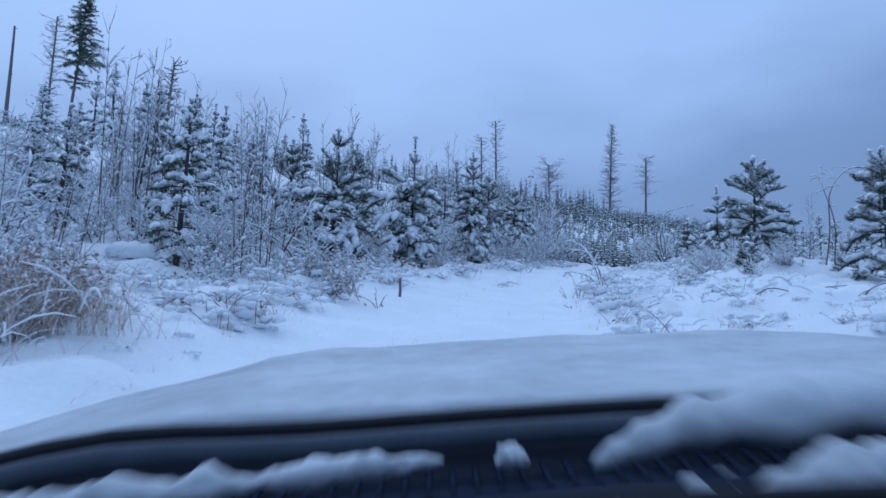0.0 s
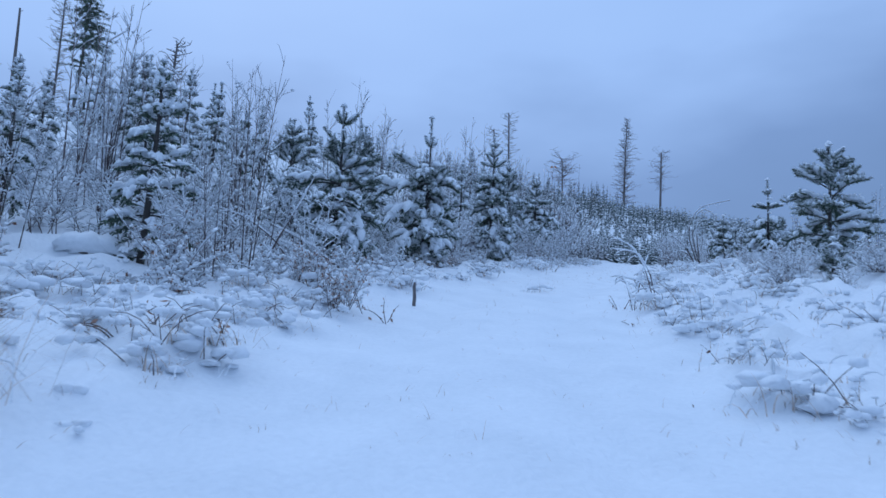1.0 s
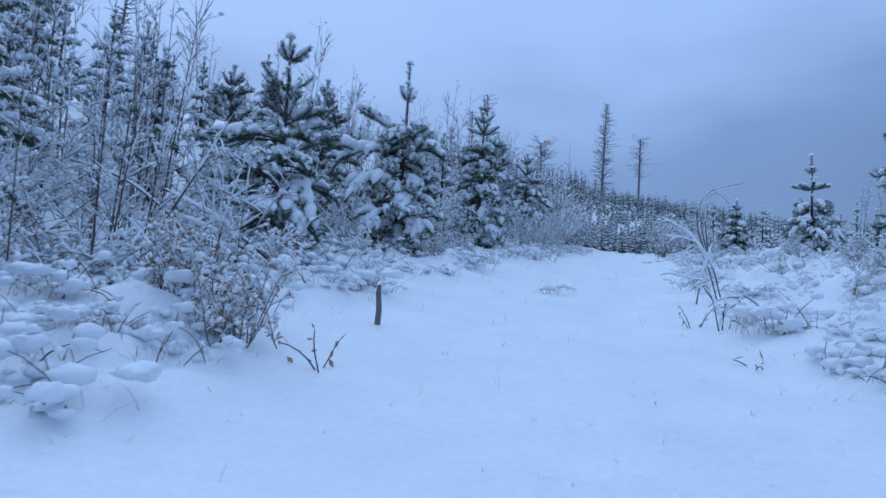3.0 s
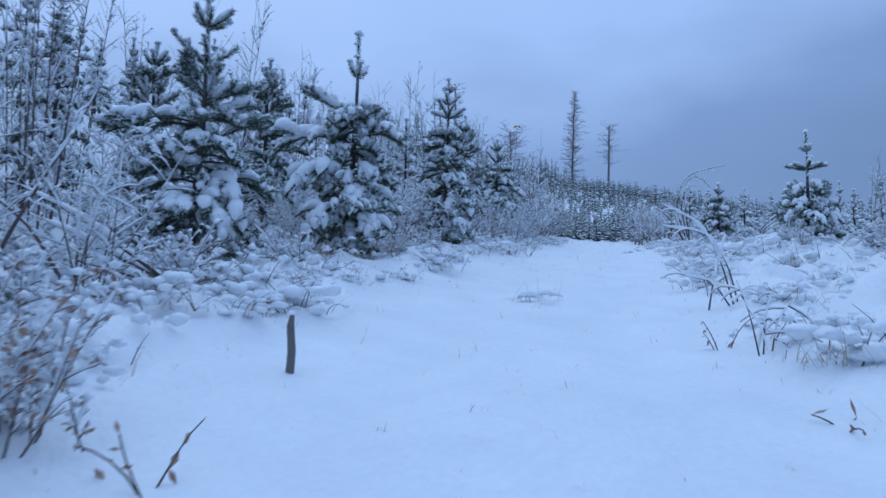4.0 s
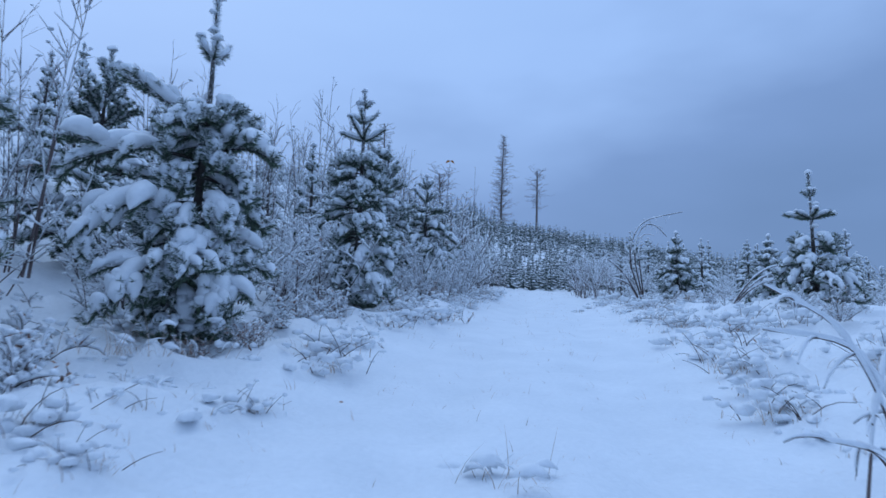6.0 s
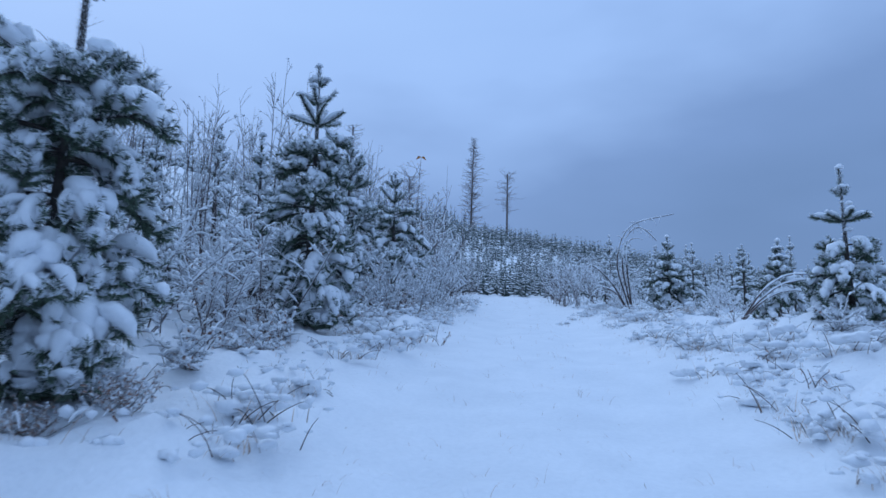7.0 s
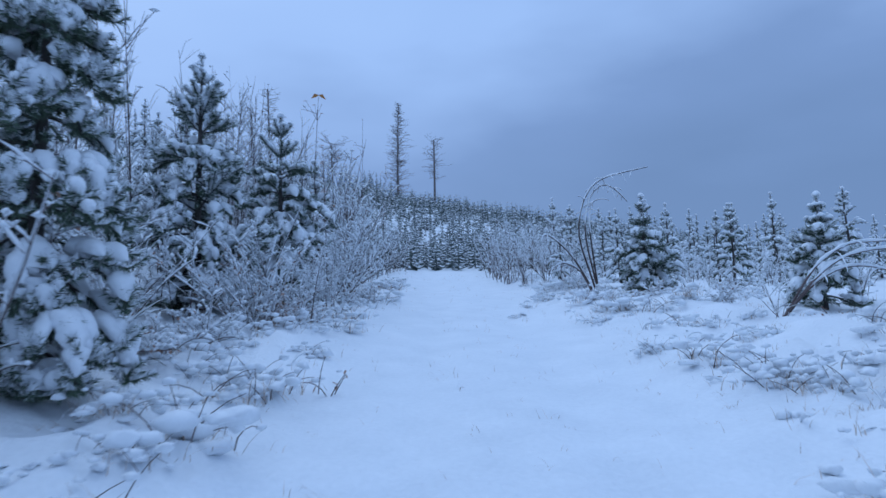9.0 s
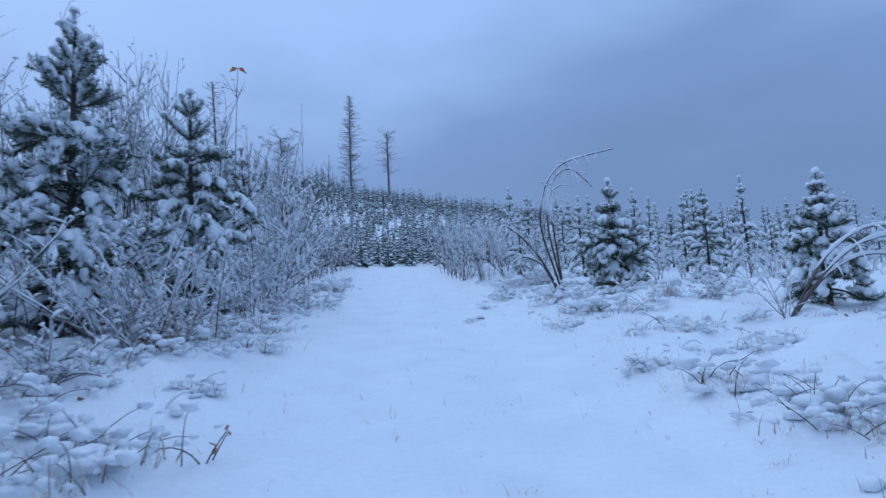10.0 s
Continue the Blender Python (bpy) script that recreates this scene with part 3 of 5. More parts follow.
DISTANT = [shrub_meshes(404, 1.6, 7, 0.7, 0.4, 6, 1.1, 0, 1, 0.14, 1.8), shrub_meshes(405, 2.0, 6, 0.5, 0.3, 7, 1.1, 0, 1, 0.14, 1.8), shrub_meshes(406, 2.2, 6, 0.45, 0.2, 7, 1.1, 0, 1, 0.12, 1.8)]
BOWED = [shrub_meshes(431, 0.85, 15, 1.1, 1.3, 8, 1.2, 0.12, 2, 0.2, 2.3), shrub_meshes(432, 0.7, 17, 1.2, 1.5, 7, 1.2, 0.2, 2, 0.2, 2.5)]
SPIKY = [shrub_meshes(411, 1.9, 13, 0.75, 0.35, 10, 1.1, 0, 3, 0.12, 1.6, 0.4), shrub_meshes(412, 1.6, 13, 0.85, 0.4, 10, 1.1, 0.06, 3, 0.13, 1.6, 0.4)]
TALL = [shrub_meshes(344, 3.0, 4, 0.12, 0.05, 18, 0.7, 0, 2, 0.02, 0.75, 0.85), shrub_meshes(355, 3.4, 3, 0.08, 0.03, 20, 0.6, 0, 2, 0.02, 0.7, 0.9)]
BRUSH = [shrub_meshes(421, 2.3, 11, 0.45, 0.35, 9, 0.7, 0.05, 1, 0.12, 1.2, 0.3), shrub_meshes(422, 2.0, 11, 0.55, 0.4, 9, 0.75, 0, 1, 0.12, 1.2, 0.3)]
RED = shrub_meshes(366, 1.0, 20, 0.8, 0.4, 8, 0.95, 0.8, 2, 0.08, 0.9, 0.3)
RUST = shrub_meshes(377, 1.7, 20, 0.8, 0.3, 10, 1.1, 0.2, 3, 0.10, 1.6, 0.5)
REDUP = shrub_meshes(388, 1.0, 16, 0.5, 0.2, 9, 1.1, 0.55, 2, 0.08, 1.25, 0.5)
BOWED_AT = ((-3.5, 9.4, 1.0), (-3.3, 10.2, 0.9), (-2.7, 10.4, 0.8), (-5.9, 9.2, 1.0), (-2.4, 11.0, 0.8), (-3.3, 8.9, 0.7), (-1.9, 12.6, 0.8), (-3.1, 12.9, 1.0), (-2.2, 13.6, 0.85), (-3.7, 13.8, 1.1), (-1.3, 14.9, 0.8), (-1.7, 15.9, 0.9), (-3.6, 15.0, 1.0), (-0.3, 17.4, 0.55),
            (0.0, 18.6, 0.7), (0.45, 19.9, 0.7), (0.7, 20.9, 0.8), (1.7, 23.3, 0.8), (2.1, 24.6, 0.8), (3.6, 26.8, 0.7), (4.4, 28.6, 0.7), (5.0, 30.2, 0.8), (6.0, 13.6, 0.7), (6.9, 14.4, 0.8), (5.4, 12.7, 0.6), (7.3, 13.2, 0.8), (6.6, 15.4, 0.7), (8.4, 15.6, 0.9), (7.7, 17.0, 0.7), (8.9, 18.6, 0.8), (8.2, 20.2, 0.7), (9.9, 22.0, 0.8), (10.0, 25.6, 0.6), (10.3, 28.0, 0.7), (10.9, 31.6, 0.8), (11.9, 27.6, 0.8), (12.3, 30.4, 0.8))
FROSTED = "leafless shrub with every twig furred in snow"
SAPLING = "tall thin bare sapling with upright twigs"

shrub(REDUP, -1.42, 9.25, 0.72, 20, "low reddish dry-leaved shrub dusted with snow")
shrub(REDUP, -1.85, 9.5, 0.62, 150, "low reddish dry-leaved shrub dusted with snow")
for x, y, size, turn in ((-3.1, 4.9, 0.85, 0), (-3.8, 5.3, 0.95, 70), (-3.3, 4.2, 0.7, 140), (-4.5, 5.8, 0.9, 210)):
    shrub(RED, x, y, size, turn, "dry reddish brush tangled with tan grass and snow")
shrub(RED, -0.10, 16.9, 0.32, 80, "low tan dry weeds half buried in snow beside a pine")
shrub(RED, -2.25, 14.55, 0.35, 130, "low tan dry weeds half buried in snow beside a pine")
shrub(RED, -0.65, 16.9, 0.32, 290, "low tan dry weeds half buried in snow beside a pine")
shrub(RED, 3.0, 25.7, 0.5, 40, "low rusty weeds at the heart of a frosted shrub")
shrub(RED, 0.55, 21.0, 0.42, 200, "low tan dry weeds half buried in snow beside a pine")
shrub(RUST, 2.75, 25.6, 0.78, 40, "wide frosted shrub with rusty brown leaves at its heart")
shrub(SPIKY[0], 3.15, 26.3, 0.75, 190, FROSTED)
shrub(SPIKY[1], 4.0, 28.2, 0.75, 10, FROSTED)
bank = random.Random(83)
for i in range(20):
    y = 33.5 + 0.68 * i
    shrub(BRUSH[i % 2], float(road_x(y)) - 3.3 - bank.uniform(0, 4.2), y, bank.uniform(1.45, 1.95), bank.uniform(0, 360), "tall brownish leafless brush on a bank, lightly frosted")
for i, (x, y, size) in enumerate(((4.4, 30.0, 1.1), (4.7, 31.4, 1.05), (5.3, 32.8, 1.1), (4.0, 32.0, 1.2), (6.0, 35.0, 1.1), (6.8, 37.4, 1.1), (7.6, 40.0, 1.2), (3.2, 31.8, 1.3), (5.0, 35.8, 1.3))):
    shrub(SPIKY[i % 2] if y < 33 else BRUSH[i % 2], x, y, size if y < 33 else size * 0.85, i * 67, FROSTED)
for i, (x, y, size) in enumerate(((13.3, 40.0, 1.1), (14.6, 41.0, 1.2), (14.0, 37.5, 1.1), (15.8, 43.0, 1.3), (13.2, 35.6, 0.9), (16.8, 39.5, 1.2), (16.2, 46.5, 1.3), (17.5, 44.0, 1.2), (12.4, 31.2, 0.7), (14.4, 31.8, 0.8))):
    shrub(DISTANT[(i + 1) % 3], x, y, size, i * 49, "leafless frosted shrub on the open verge")
for i, (x, y, size) in enumerate(((-0.6, 19.8, 0.95), (0.0, 20.4, 0.85), (-1.3, 20.3, 1.0), (-0.3, 21.4, 1.05), (0.2, 22.8, 1.0), (-1.6, 21.6, 1.1), (-0.8, 22.6, 1.1), (-2.0, 19.3, 1.0), (-2.3, 22.8, 1.1), (0.1, 24.0, 1.1), (-1.1, 24.0, 1.15), (-3.2, 18.4, 1.0), (-3.7, 16.9, 0.9), (0.7, 23.6, 0.95), (-1.9, 18.3, 0.7), (-4.3, 17.8, 1.0), (1.2, 24.6, 0.9), (1.0, 26.0, 1.1))):
    shrub((BUSHES + FAR_BUSHES)[(i * 3) % 7], x, y, size, i * 71, FROSTED)
    taken.append((x, y))
for i, (x, y, size) in enumerate(BOWED_AT):
    shrub(BOWED[i % 2], x, y, size, i * 57, "low shrub bowed to the ground under clotted snow", group="bowed low shrubs")
    taken.append((x, y))
for i, (x, y, size) in enumerate(((11.0, 33.6, 0.75), (11.2, 35.4, 0.85), (11.5, 37.0, 0.95), (12.0, 38.8, 1.0), (12.5, 40.4, 1.0), (13.2, 42.2, 1.05), (13.9, 44.0, 1.1), (12.9, 36.0, 1.0), (14.6, 46.0, 1.15), (14.2, 38.6, 1.05), (17.0, 46.0, 1.2), (7.7, 39.6, 0.9), (8.6, 41.8, 0.9), (9.6, 44.0, 0.95))):
    shrub(BRUSH[i % 2], x, y, size, i * 41, "brownish leafless brush beside the track, lightly frosted")
for i, (x, y, size) in enumerate(((-4.3, 11.7, 0.9), (-3.9, 12.4, 0.85), (-3.0, 11.0, 0.8), (-3.9, 10.4, 0.7), (-3.2, 9.6, 0.6), (-5.8, 13.2, 0.9), (-2.3, 11.9, 0.75))):
    shrub(TALL[i % 2] if i % 3 else BUSHES[3], x, y, size, i * 77, "clump of thin upright bare stems rising from the snow")
for i, (x, y, size) in enumerate(((-4.4, 15.0, 1.35), (-4.75, 15.35, 1.2), (-7.4, 14.0, 1.5), (-7.0, 14.3, 1.35), (-6.8, 13.7, 1.2), (-5.7, 14.6, 1.25), (3.4, 32.5, 1.45), (3.0, 33.0, 1.4), (3.9, 33.6, 1.3), (2.6, 31.5, 1.45), (2.15, 32.2, 1.4), (0.46, 27.6, 1.55), (0.75, 27.2, 1.5), (-3.6, 30.2, 1.25), (-3.4, 30.5, 1.3), (0.2, 26.6, 1.05), (1.6, 30.1, 1.35), (-3.4, 19.4, 1.45), (-1.0, 26.0, 1.2), (2.6, 33.0, 1.4), (-0.4, 29.0, 1.3), (-5.6, 18.2, 1.15), (-6.6, 15.2, 1.2), (-8.0, 18.0, 1.2), (-7.0, 24.0, 1.2), (2.2, 29.5, 1.2))):
    shrub(TALL[i % 2], x, y, size, i * 83, SAPLING, "bare_sapling", "sapling", "bare saplings")
for i, (x, y, size) in enumerate(((8.2, 17.6, 0.55), (9.9, 18.6, 0.6), (10.6, 20.2, 0.65), (11.4, 19.4, 0.7))):
    shrub(TALL[i % 2], x, y, size, i * 61, "clump of thin upright bare stems rising from the snow")
for i, (x, y, size) in enumerate(((5.3, 12.2, 0.5), (5.8, 12.8, 0.45), (6.1, 12.1, 0.4), (4.9, 12.9, 0.4), (6.7, 13.6, 0.5), (5.5, 13.6, 0.45), (7.2, 12.9, 0.45), (4.7, 11.3, 0.3), (8.0, 16.2, 0.5), (7.4, 18.4, 0.45))):
    shrub(BUSHES[(0, 2)[i % 2]], x, y, size, i * 53, "low twiggy shrub weighed down by snow on a mound")
bushes = random.Random(29)
made = 0
while made < 90:
    y = bushes.uniform(5.5, 40)
    off = 3.5 + 11 * bushes.random() ** 1.6
    x = float(road_x(y)) - off
    if not (11.5 < y < 20 and x > -3.8) and free(x, y, 0.7):
        shrub(bushes.choice(BUSHES if y < 18 and off < 6 else FAR_BUSHES if y < 22 and off < 8 else DISTANT), x, y, bushes.uniform(0.65, 1.1), bushes.uniform(0, 360), FROSTED)
        made += 1
made = 0
while made < 38:
    x, y = bushes.uniform(-14, -4.2), bushes.uniform(7, 17)
    if free(x, y, 0.6):
        shrub(bushes.choice(FAR_BUSHES), x, y, bushes.uniform(0.7, 1.1), bushes.uniform(0, 360), FROSTED)
        made += 1
made = 0
while made < 16:
    y = bushes.uniform(19, 31)
    x = float(road_x(y)) - bushes.uniform(3.8, 8.5)
    if free(x, y, 0.7):
        shrub(bushes.choice(TALL), x, y, bushes.uniform(0.85, 1.25), bushes.uniform(0, 360), SAPLING, "bare_sapling", "sapling", "bare saplings")
        made += 1
made = 0
while made < 12:
    x, y = bushes.uniform(-10, -4), bushes.uniform(9, 19)
    if free(x, y, 0.6):
        shrub(bushes.choice(TALL), x, y, bushes.uniform(0.6, 0.95), bushes.uniform(0, 360), SAPLING, "bare_sapling", "sapling", "bare saplings")
        made += 1
made = 0
while made < 46:
    y = bushes.uniform(12, 58)
    x = float(road_x(y)) + 4.2 + 22 * bushes.random() ** 1.4
    if free(x, y, 0.9):
        shrub(bushes.choice(DISTANT), x, y, bushes.uniform(0.35, 0.75), bushes.uniform(0, 360), "leafless frosted shrub on the open verge")
        made += 1


made = 0
while made < 24:
    y = bushes.uniform(24, 40)
    x = float(road_x(y)) + bushes.uniform(4.4, 12)
    if free(x, y, 0.55):
        shrub(bushes.choice(DISTANT), x, y, bushes.uniform(0.45, 0.75), bushes.uniform(0, 360), "leafless frosted shrub on the open verge")
        made += 1


made = 0
while made < 26:
    y = bushes.uniform(25, 44)
    x = float(road_x(y)) - bushes.uniform(4.0, 12)
    if free(x, y, 0.6):
        shrub(bushes.choice(DISTANT), x, y, bushes.uniform(0.9, 1.35), bushes.uniform(0, 360), FROSTED)
        made += 1


# ---- bent and fallen stems ----
def arc_stems(name, x, y, lines, label, category, radius=0.016, snow=0.03, twigs=6, seed=1):
    """Stems that bow over under snow; each line is a list of offsets from the foot."""
    rng = np.random.default_rng(seed)
    ob = thing(name, x, y, None, 0, 1.0, label, category, "bowed stems")
    for line in lines:
        key = np.array(line, float)
        t = np.linspace(0, len(key) - 1, 16)
        pts = np.stack([np.interp(t, np.arange(len(key)), key[:, c]) for c in range(3)], 1)
        for _ in range(3):
            pts[1:-1] = (pts[:-2] + 2 * pts[1:-1] + pts[2:]) / 4
        wood, white, fine_twigs = Geo(), Geo(), Geo()
        tube(wood, pts, np.linspace(radius, radius * 0.3, 16), 6)
        rad = snow * np.sin(np.linspace(0.05, 3.0, 12)) ** 0.6 * rng.uniform(0.6, 1.2, 12)
        tube(white, pts[4:] + np.array([0, 0, radius * 0.6]), rad, 7, 0, 0.4, 0.8, 0.2, rng)
        for _ in range(twigs):
            i = rng.integers(5, 15)
            tw = bough(pts[i], rng.uniform(0, 6.28), rng.uniform(-0.6, 0.6), rng.uniform(0.15, 0.45), 0.8, rng, 5, 0.2)
            tube(fine_twigs, tw, np.linspace(0.006, 0.0025, 5), 3)
            tube(white, tw + np.array([0, 0, 0.005]), (0.003, 0.011, 0.012, 0.01, 0.003), 4, 0, 0.4, 0.9, 0.2, rng)
        stem = part("stem", wood.mesh("stem", TWIG), ob)
        tagged(part("twigwork", fine_twigs.mesh("twigwork", TWIG), stem), kind="stuff")
        tagged(part("snow_load", white.mesh("snow_load", SNOW_CLUMP), stem), kind="stuff")


arc_stems("bowed_birch", 10.71, 30.49, [[(0, 0, -0.1), (-0.2, -0.03, 0.64), (-0.46, -0.03, 1.2), (-0.51, -0.1, 1.76), (-0.33, -0.26, 2.46), (0, -0.39, 2.72), (0.34, -0.5, 2.8), (1.08, -0.75, 2.95)], [(0.06, 0, -0.1), (-0.16, -0.04, 0.78), (-0.35, -0.11, 1.48), (-0.29, -0.25, 2.31), (0.14, -0.43, 2.7), (0.62, -0.51, 2.16)], [(0.05, 0.1, -0.1), (-0.5, 0.1, 0.9), (-1.0, 0.13, 1.36), (-1.25, 0.18, 1.48), (-1.34, 0.23, 1.15)], [(0.1, 0.1, -0.1), (0.0, 0.1, 0.9), (-0.1, 0.05, 1.7), (-0.05, 0, 2.2), (0.15, 0, 2.3)], [(0, 0.1, -0.1), (-0.35, 0.1, 0.6), (-0.8, 0.1, 0.8), (-1.15, 0.1, 0.62)]], "slender bare birch bowed over by snow", "birch", 0.024, 0.024, 16, 3)
arc_stems("bent_stem", 3.55, 13.55, [[(0, 0, -0.1), (-0.16, 0, 0.5), (-0.38, 0, 0.88), (-0.8, 0, 1.06)], [(0.05, 0, -0.1), (-0.08, 0, 0.45), (-0.3, 0, 0.78), (-0.75, 0.1, 0.84)], [(0, 0, -0.1), (-0.3, -0.1, 0.25), (-0.6, -0.1, 0.3)], [(-0.3, 0, -0.05), (-0.22, 0, 0.4), (-0.1, 0, 0.75)]], "bare stems bent into an arch by snow", "shrub", 0.010, 0.026, 3, 5)
arc_stems("bent_stem", 2.6, 11.4, [[(0, 0, -0.1), (0.03, 0, 0.3), (0.1, 0, 0.52)], [(0, 0, -0.1), (-0.08, 0, 0.3), (-0.18, 0, 0.55)], [(0.05, 0, -0.1), (0.14, 0.05, 0.25), (0.25, 0.05, 0.4)]], "low bare twigs poking out of the snow", "shrub", 0.007, 0.010, 5, 6)
arc_stems("bent_stem", 9.25, 23.9, [[(0, 0, -0.1), (0.33, -0.15, 0.32), (0.6, -0.28, 0.64), (0.9, -0.4, 0.85), (1.25, -0.52, 0.92), (1.8, -0.68, 0.94), (2.3, -0.8, 0.85)], [(0.1, 0.05, -0.1), (0.5, -0.15, 0.45), (0.9, -0.3, 0.7), (1.3, -0.4, 0.72), (1.7, -0.5, 0.6)], [(0.05, 0, -0.1), (0.6, -0.2, 0.75), (1.0, -0.4, 1.02), (1.5, -0.6, 1.02)]], "leaning bare stem with a thick ridge of snow", "fallen branch", 0.018, 0.036, 9, 7)
arc_stems("fallen_stem", -1.75, 12.2, [[(0.1, 0, 0), (-0.4, 0.1, 0.35), (-0.9, 0.2, 0.68), (-1.5, 0.4, 0.95)], [(0.15, 0.1, 0), (-0.35, 0.2, 0.25), (-0.9, 0.3, 0.5), (-1.4, 0.5, 0.7)], [(0.2, -0.1, 0), (-0.3, -0.1, 0.18), (-0.8, 0, 0.3)]], "leaning dead stems with ridges of snow", "fallen branch", 0.02, 0.04, 8, 8)
arc_stems("leaning_stem", -3.2, 12.0, [[(0, 0, -0.1), (0.3, 0, 0.6), (0.62, 0, 1.2), (0.8, 0, 1.6)], [(0.6, 0.3, -0.1), (0.2, 0.3, 0.55), (-0.4, 0.3, 0.95), (-1.0, 0.3, 1.1)]], "leaning bare stems with ridges of snow", "fallen branch", 0.018, 0.018, 8, 9)
arc_stems("bent_stem", 4.3, 7.6, [[(-0.4, 0, -0.05), (-0.1, 0, 0.16), (0.2, 0, 0.1), (0.55, 0, -0.05)], [(0.3, 0.1, -0.05), (0.7, 0.2, 0.2), (1.2, 0.3, 0.25)]], "thin bare twig arching out of the snow", "fallen branch", 0.009, 0.006, 3, 10)
arc_stems("bent_stem", 5.2, 7.4, [[(0, 0, -0.1), (0.12, 0, 0.14), (0.45, 0.1, 0.26), (0.9, 0.1, 0.22)]], "thin bare twig arching out of the snow", "fallen branch", 0.011, 0.01, 3, 11)
arc_stems("bent_stem", 8.3, 13.4, [[(0, 0, -0.1), (0.2, 0, 0.9), (0.1, 0, 1.6), (0.5, 0, 2.2), (1.0, 0, 2.3), (1.3, 0, 1.9)], [(0.2, 0, -0.1), (0.3, 0, 1.0), (0.0, 0, 1.9), (0.0, 0, 2.3)]], "slender bare birch bowed over by snow", "birch", 0.016, 0.014, 10, 12)

# a wooden stake in the snow
ob = thing("wooden_stake", -0.63, 10.7, None, 0, 1.0, "short weathered wooden stake standing in the snow", "stake")
geo = Geo()
tube(geo, [(0, 0, -0.1), (0.01, 0, 0.15), (-0.005, 0, 0.30), (0.005, 0, 0.37)], (0.024, 0.025, 0.022, 0.012), 7, wobble=0.15, rng=np.random.default_rng(2))
part("post", geo.mesh("post", DEAD_WOOD), ob)
geo = Geo()
lump(geo, np.array([0, 0, 0.37]), np.array([0.025, 0.025, 0.02]), np.random.default_rng(4))
part("snow_cap", geo.mesh("snow_cap", SNOW_CLUMP), ob)

# a cut log under a thick cap of snow
ob = thing("log", -5.5, 11.25, None, 25, 0.85, "cut log end under a thick rounded cap of snow", "log")
geo = Geo()
tube(geo, [(-0.45, 0, 0.14), (-0.2, 0, 0.16), (0.2, 0, 0.17), (0.45, 0, 0.16)], (0.15, 0.17, 0.17, 0.15), 12, wobble=0.06, rng=np.random.default_rng(3))
part("trunk_piece", geo.mesh("trunk_piece", DEAD_WOOD), ob)
geo = Geo()
for dx, w in ((-0.25, 0.24), (0.0, 0.27), (0.25, 0.24)):
    lump(geo, np.array([dx, -0.06, 0.25]), np.array([w * 1.3, w * 1.2, w * 0.95]), np.random.default_rng(8))
part("snow_cap", geo.mesh("snow_cap", SNOW_CLUMP), ob)


# ---- dead grass, weeds and leaf litter showing through the snow ----
def grass_tuft(rng, geo, x, y, z, blades, tall, spread, width=0.006, frost=0.3):
    for _ in range(blades):
        az, ln = rng.uniform(0, 6.28), tall * rng.uniform(0.5, 1.1)
        line = bough((x + rng.normal(0, spread), y + rng.normal(0, spread), z - 0.03), az, rng.uniform(0.9, 1.5), ln, rng.uniform(0.3, 1.9), rng, 5, 0.1)
        w = np.array([-math.sin(az), math.cos(az), 0]) * width / 2
        taper = np.linspace(1, 0.15, 5)[:, None]
        v = np.concatenate([line - w * taper, line + w * taper])
        geo.add(v, [[i, i + 1, i + 6, i + 5] for i in range(4)], 1 if rng.random() < frost else 0)


def grass_clump(x, y, blades, tall, spread, seed, label, snowy=14):
    rng = np.random.default_rng(seed)
    ob = thing("grass_clump", x, y, None, 0, 1.0, label, "dry grass", "dry grass clumps")
    geo, white = Geo(), Geo()
    grass_tuft(rng, geo, 0, 0, 0, blades, tall, spread)
    for _ in range(16 if not snowy else 3):
        arc = bough((rng.normal(0, spread), rng.normal(0, spread), 0.0), rng.uniform(0, 6.28), 1.25, tall * rng.uniform(0.5, 1.0), rng.uniform(0.8, 2.2), rng, 6, 0.1)
        tube(white, arc[1:], np.array((0.004, 0.009, 0.011, 0.009, 0.004)) * rng.uniform(0.4, 1.2), 4, 0, 0.3, 0.9, 0.25, rng)
    for _ in range(snowy):
        w = rng.uniform(0.03, 0.085)
        lump(white, np.array([rng.normal(0, spread * 1.1), rng.normal(0, spread * 1.1), rng.uniform(0.02, tall * 0.6)]), np.array([w * 1.5, w, w * 0.7]), rng)
    tagged(part("grass", geo.mesh("grass", DRY_GRASS, SNOW_CLUMP, smooth=False), ob), kind="stuff")
    tagged(part("snow_load", white.mesh("snow_load", SNOW_CLUMP), ob), kind="stuff")


TAN = "clump of tan dead grass matted with snow"
for i, (x, y, blades, tall, spread) in enumerate(((-3.05, 4.7, 800, 1.0, 0.30), (-3.7, 5.2, 700, 1.05, 0.34), (-3.4, 4.1, 500, 0.9, 0.3), (-4.4, 5.5, 500, 1.0, 0.34), (-2.6, 8.5, 130, 0.32, 0.16), (-2.1, 6.8, 90, 0.25, 0.16),
                                                  (1.55, 14.2, 60, 0.34, 0.14), (-0.9, 16.3, 120, 0.4, 0.25), (0.2, 21.3, 110, 0.4, 0.2), (9.85, 26.3, 120, 0.35, 0.14), (7.7, 28.5, 50, 0.3, 0.08), (0.6, 20.9, 160, 0.4, 0.2), (-2.4, 14.6, 120, 0.4, 0.3), (8.6, 29.9, 50, 0.3, 0.1))):
    grass_clump(x, y, blades, tall, spread, 400 + i, TAN, 0 if tall > 0.6 else 5)



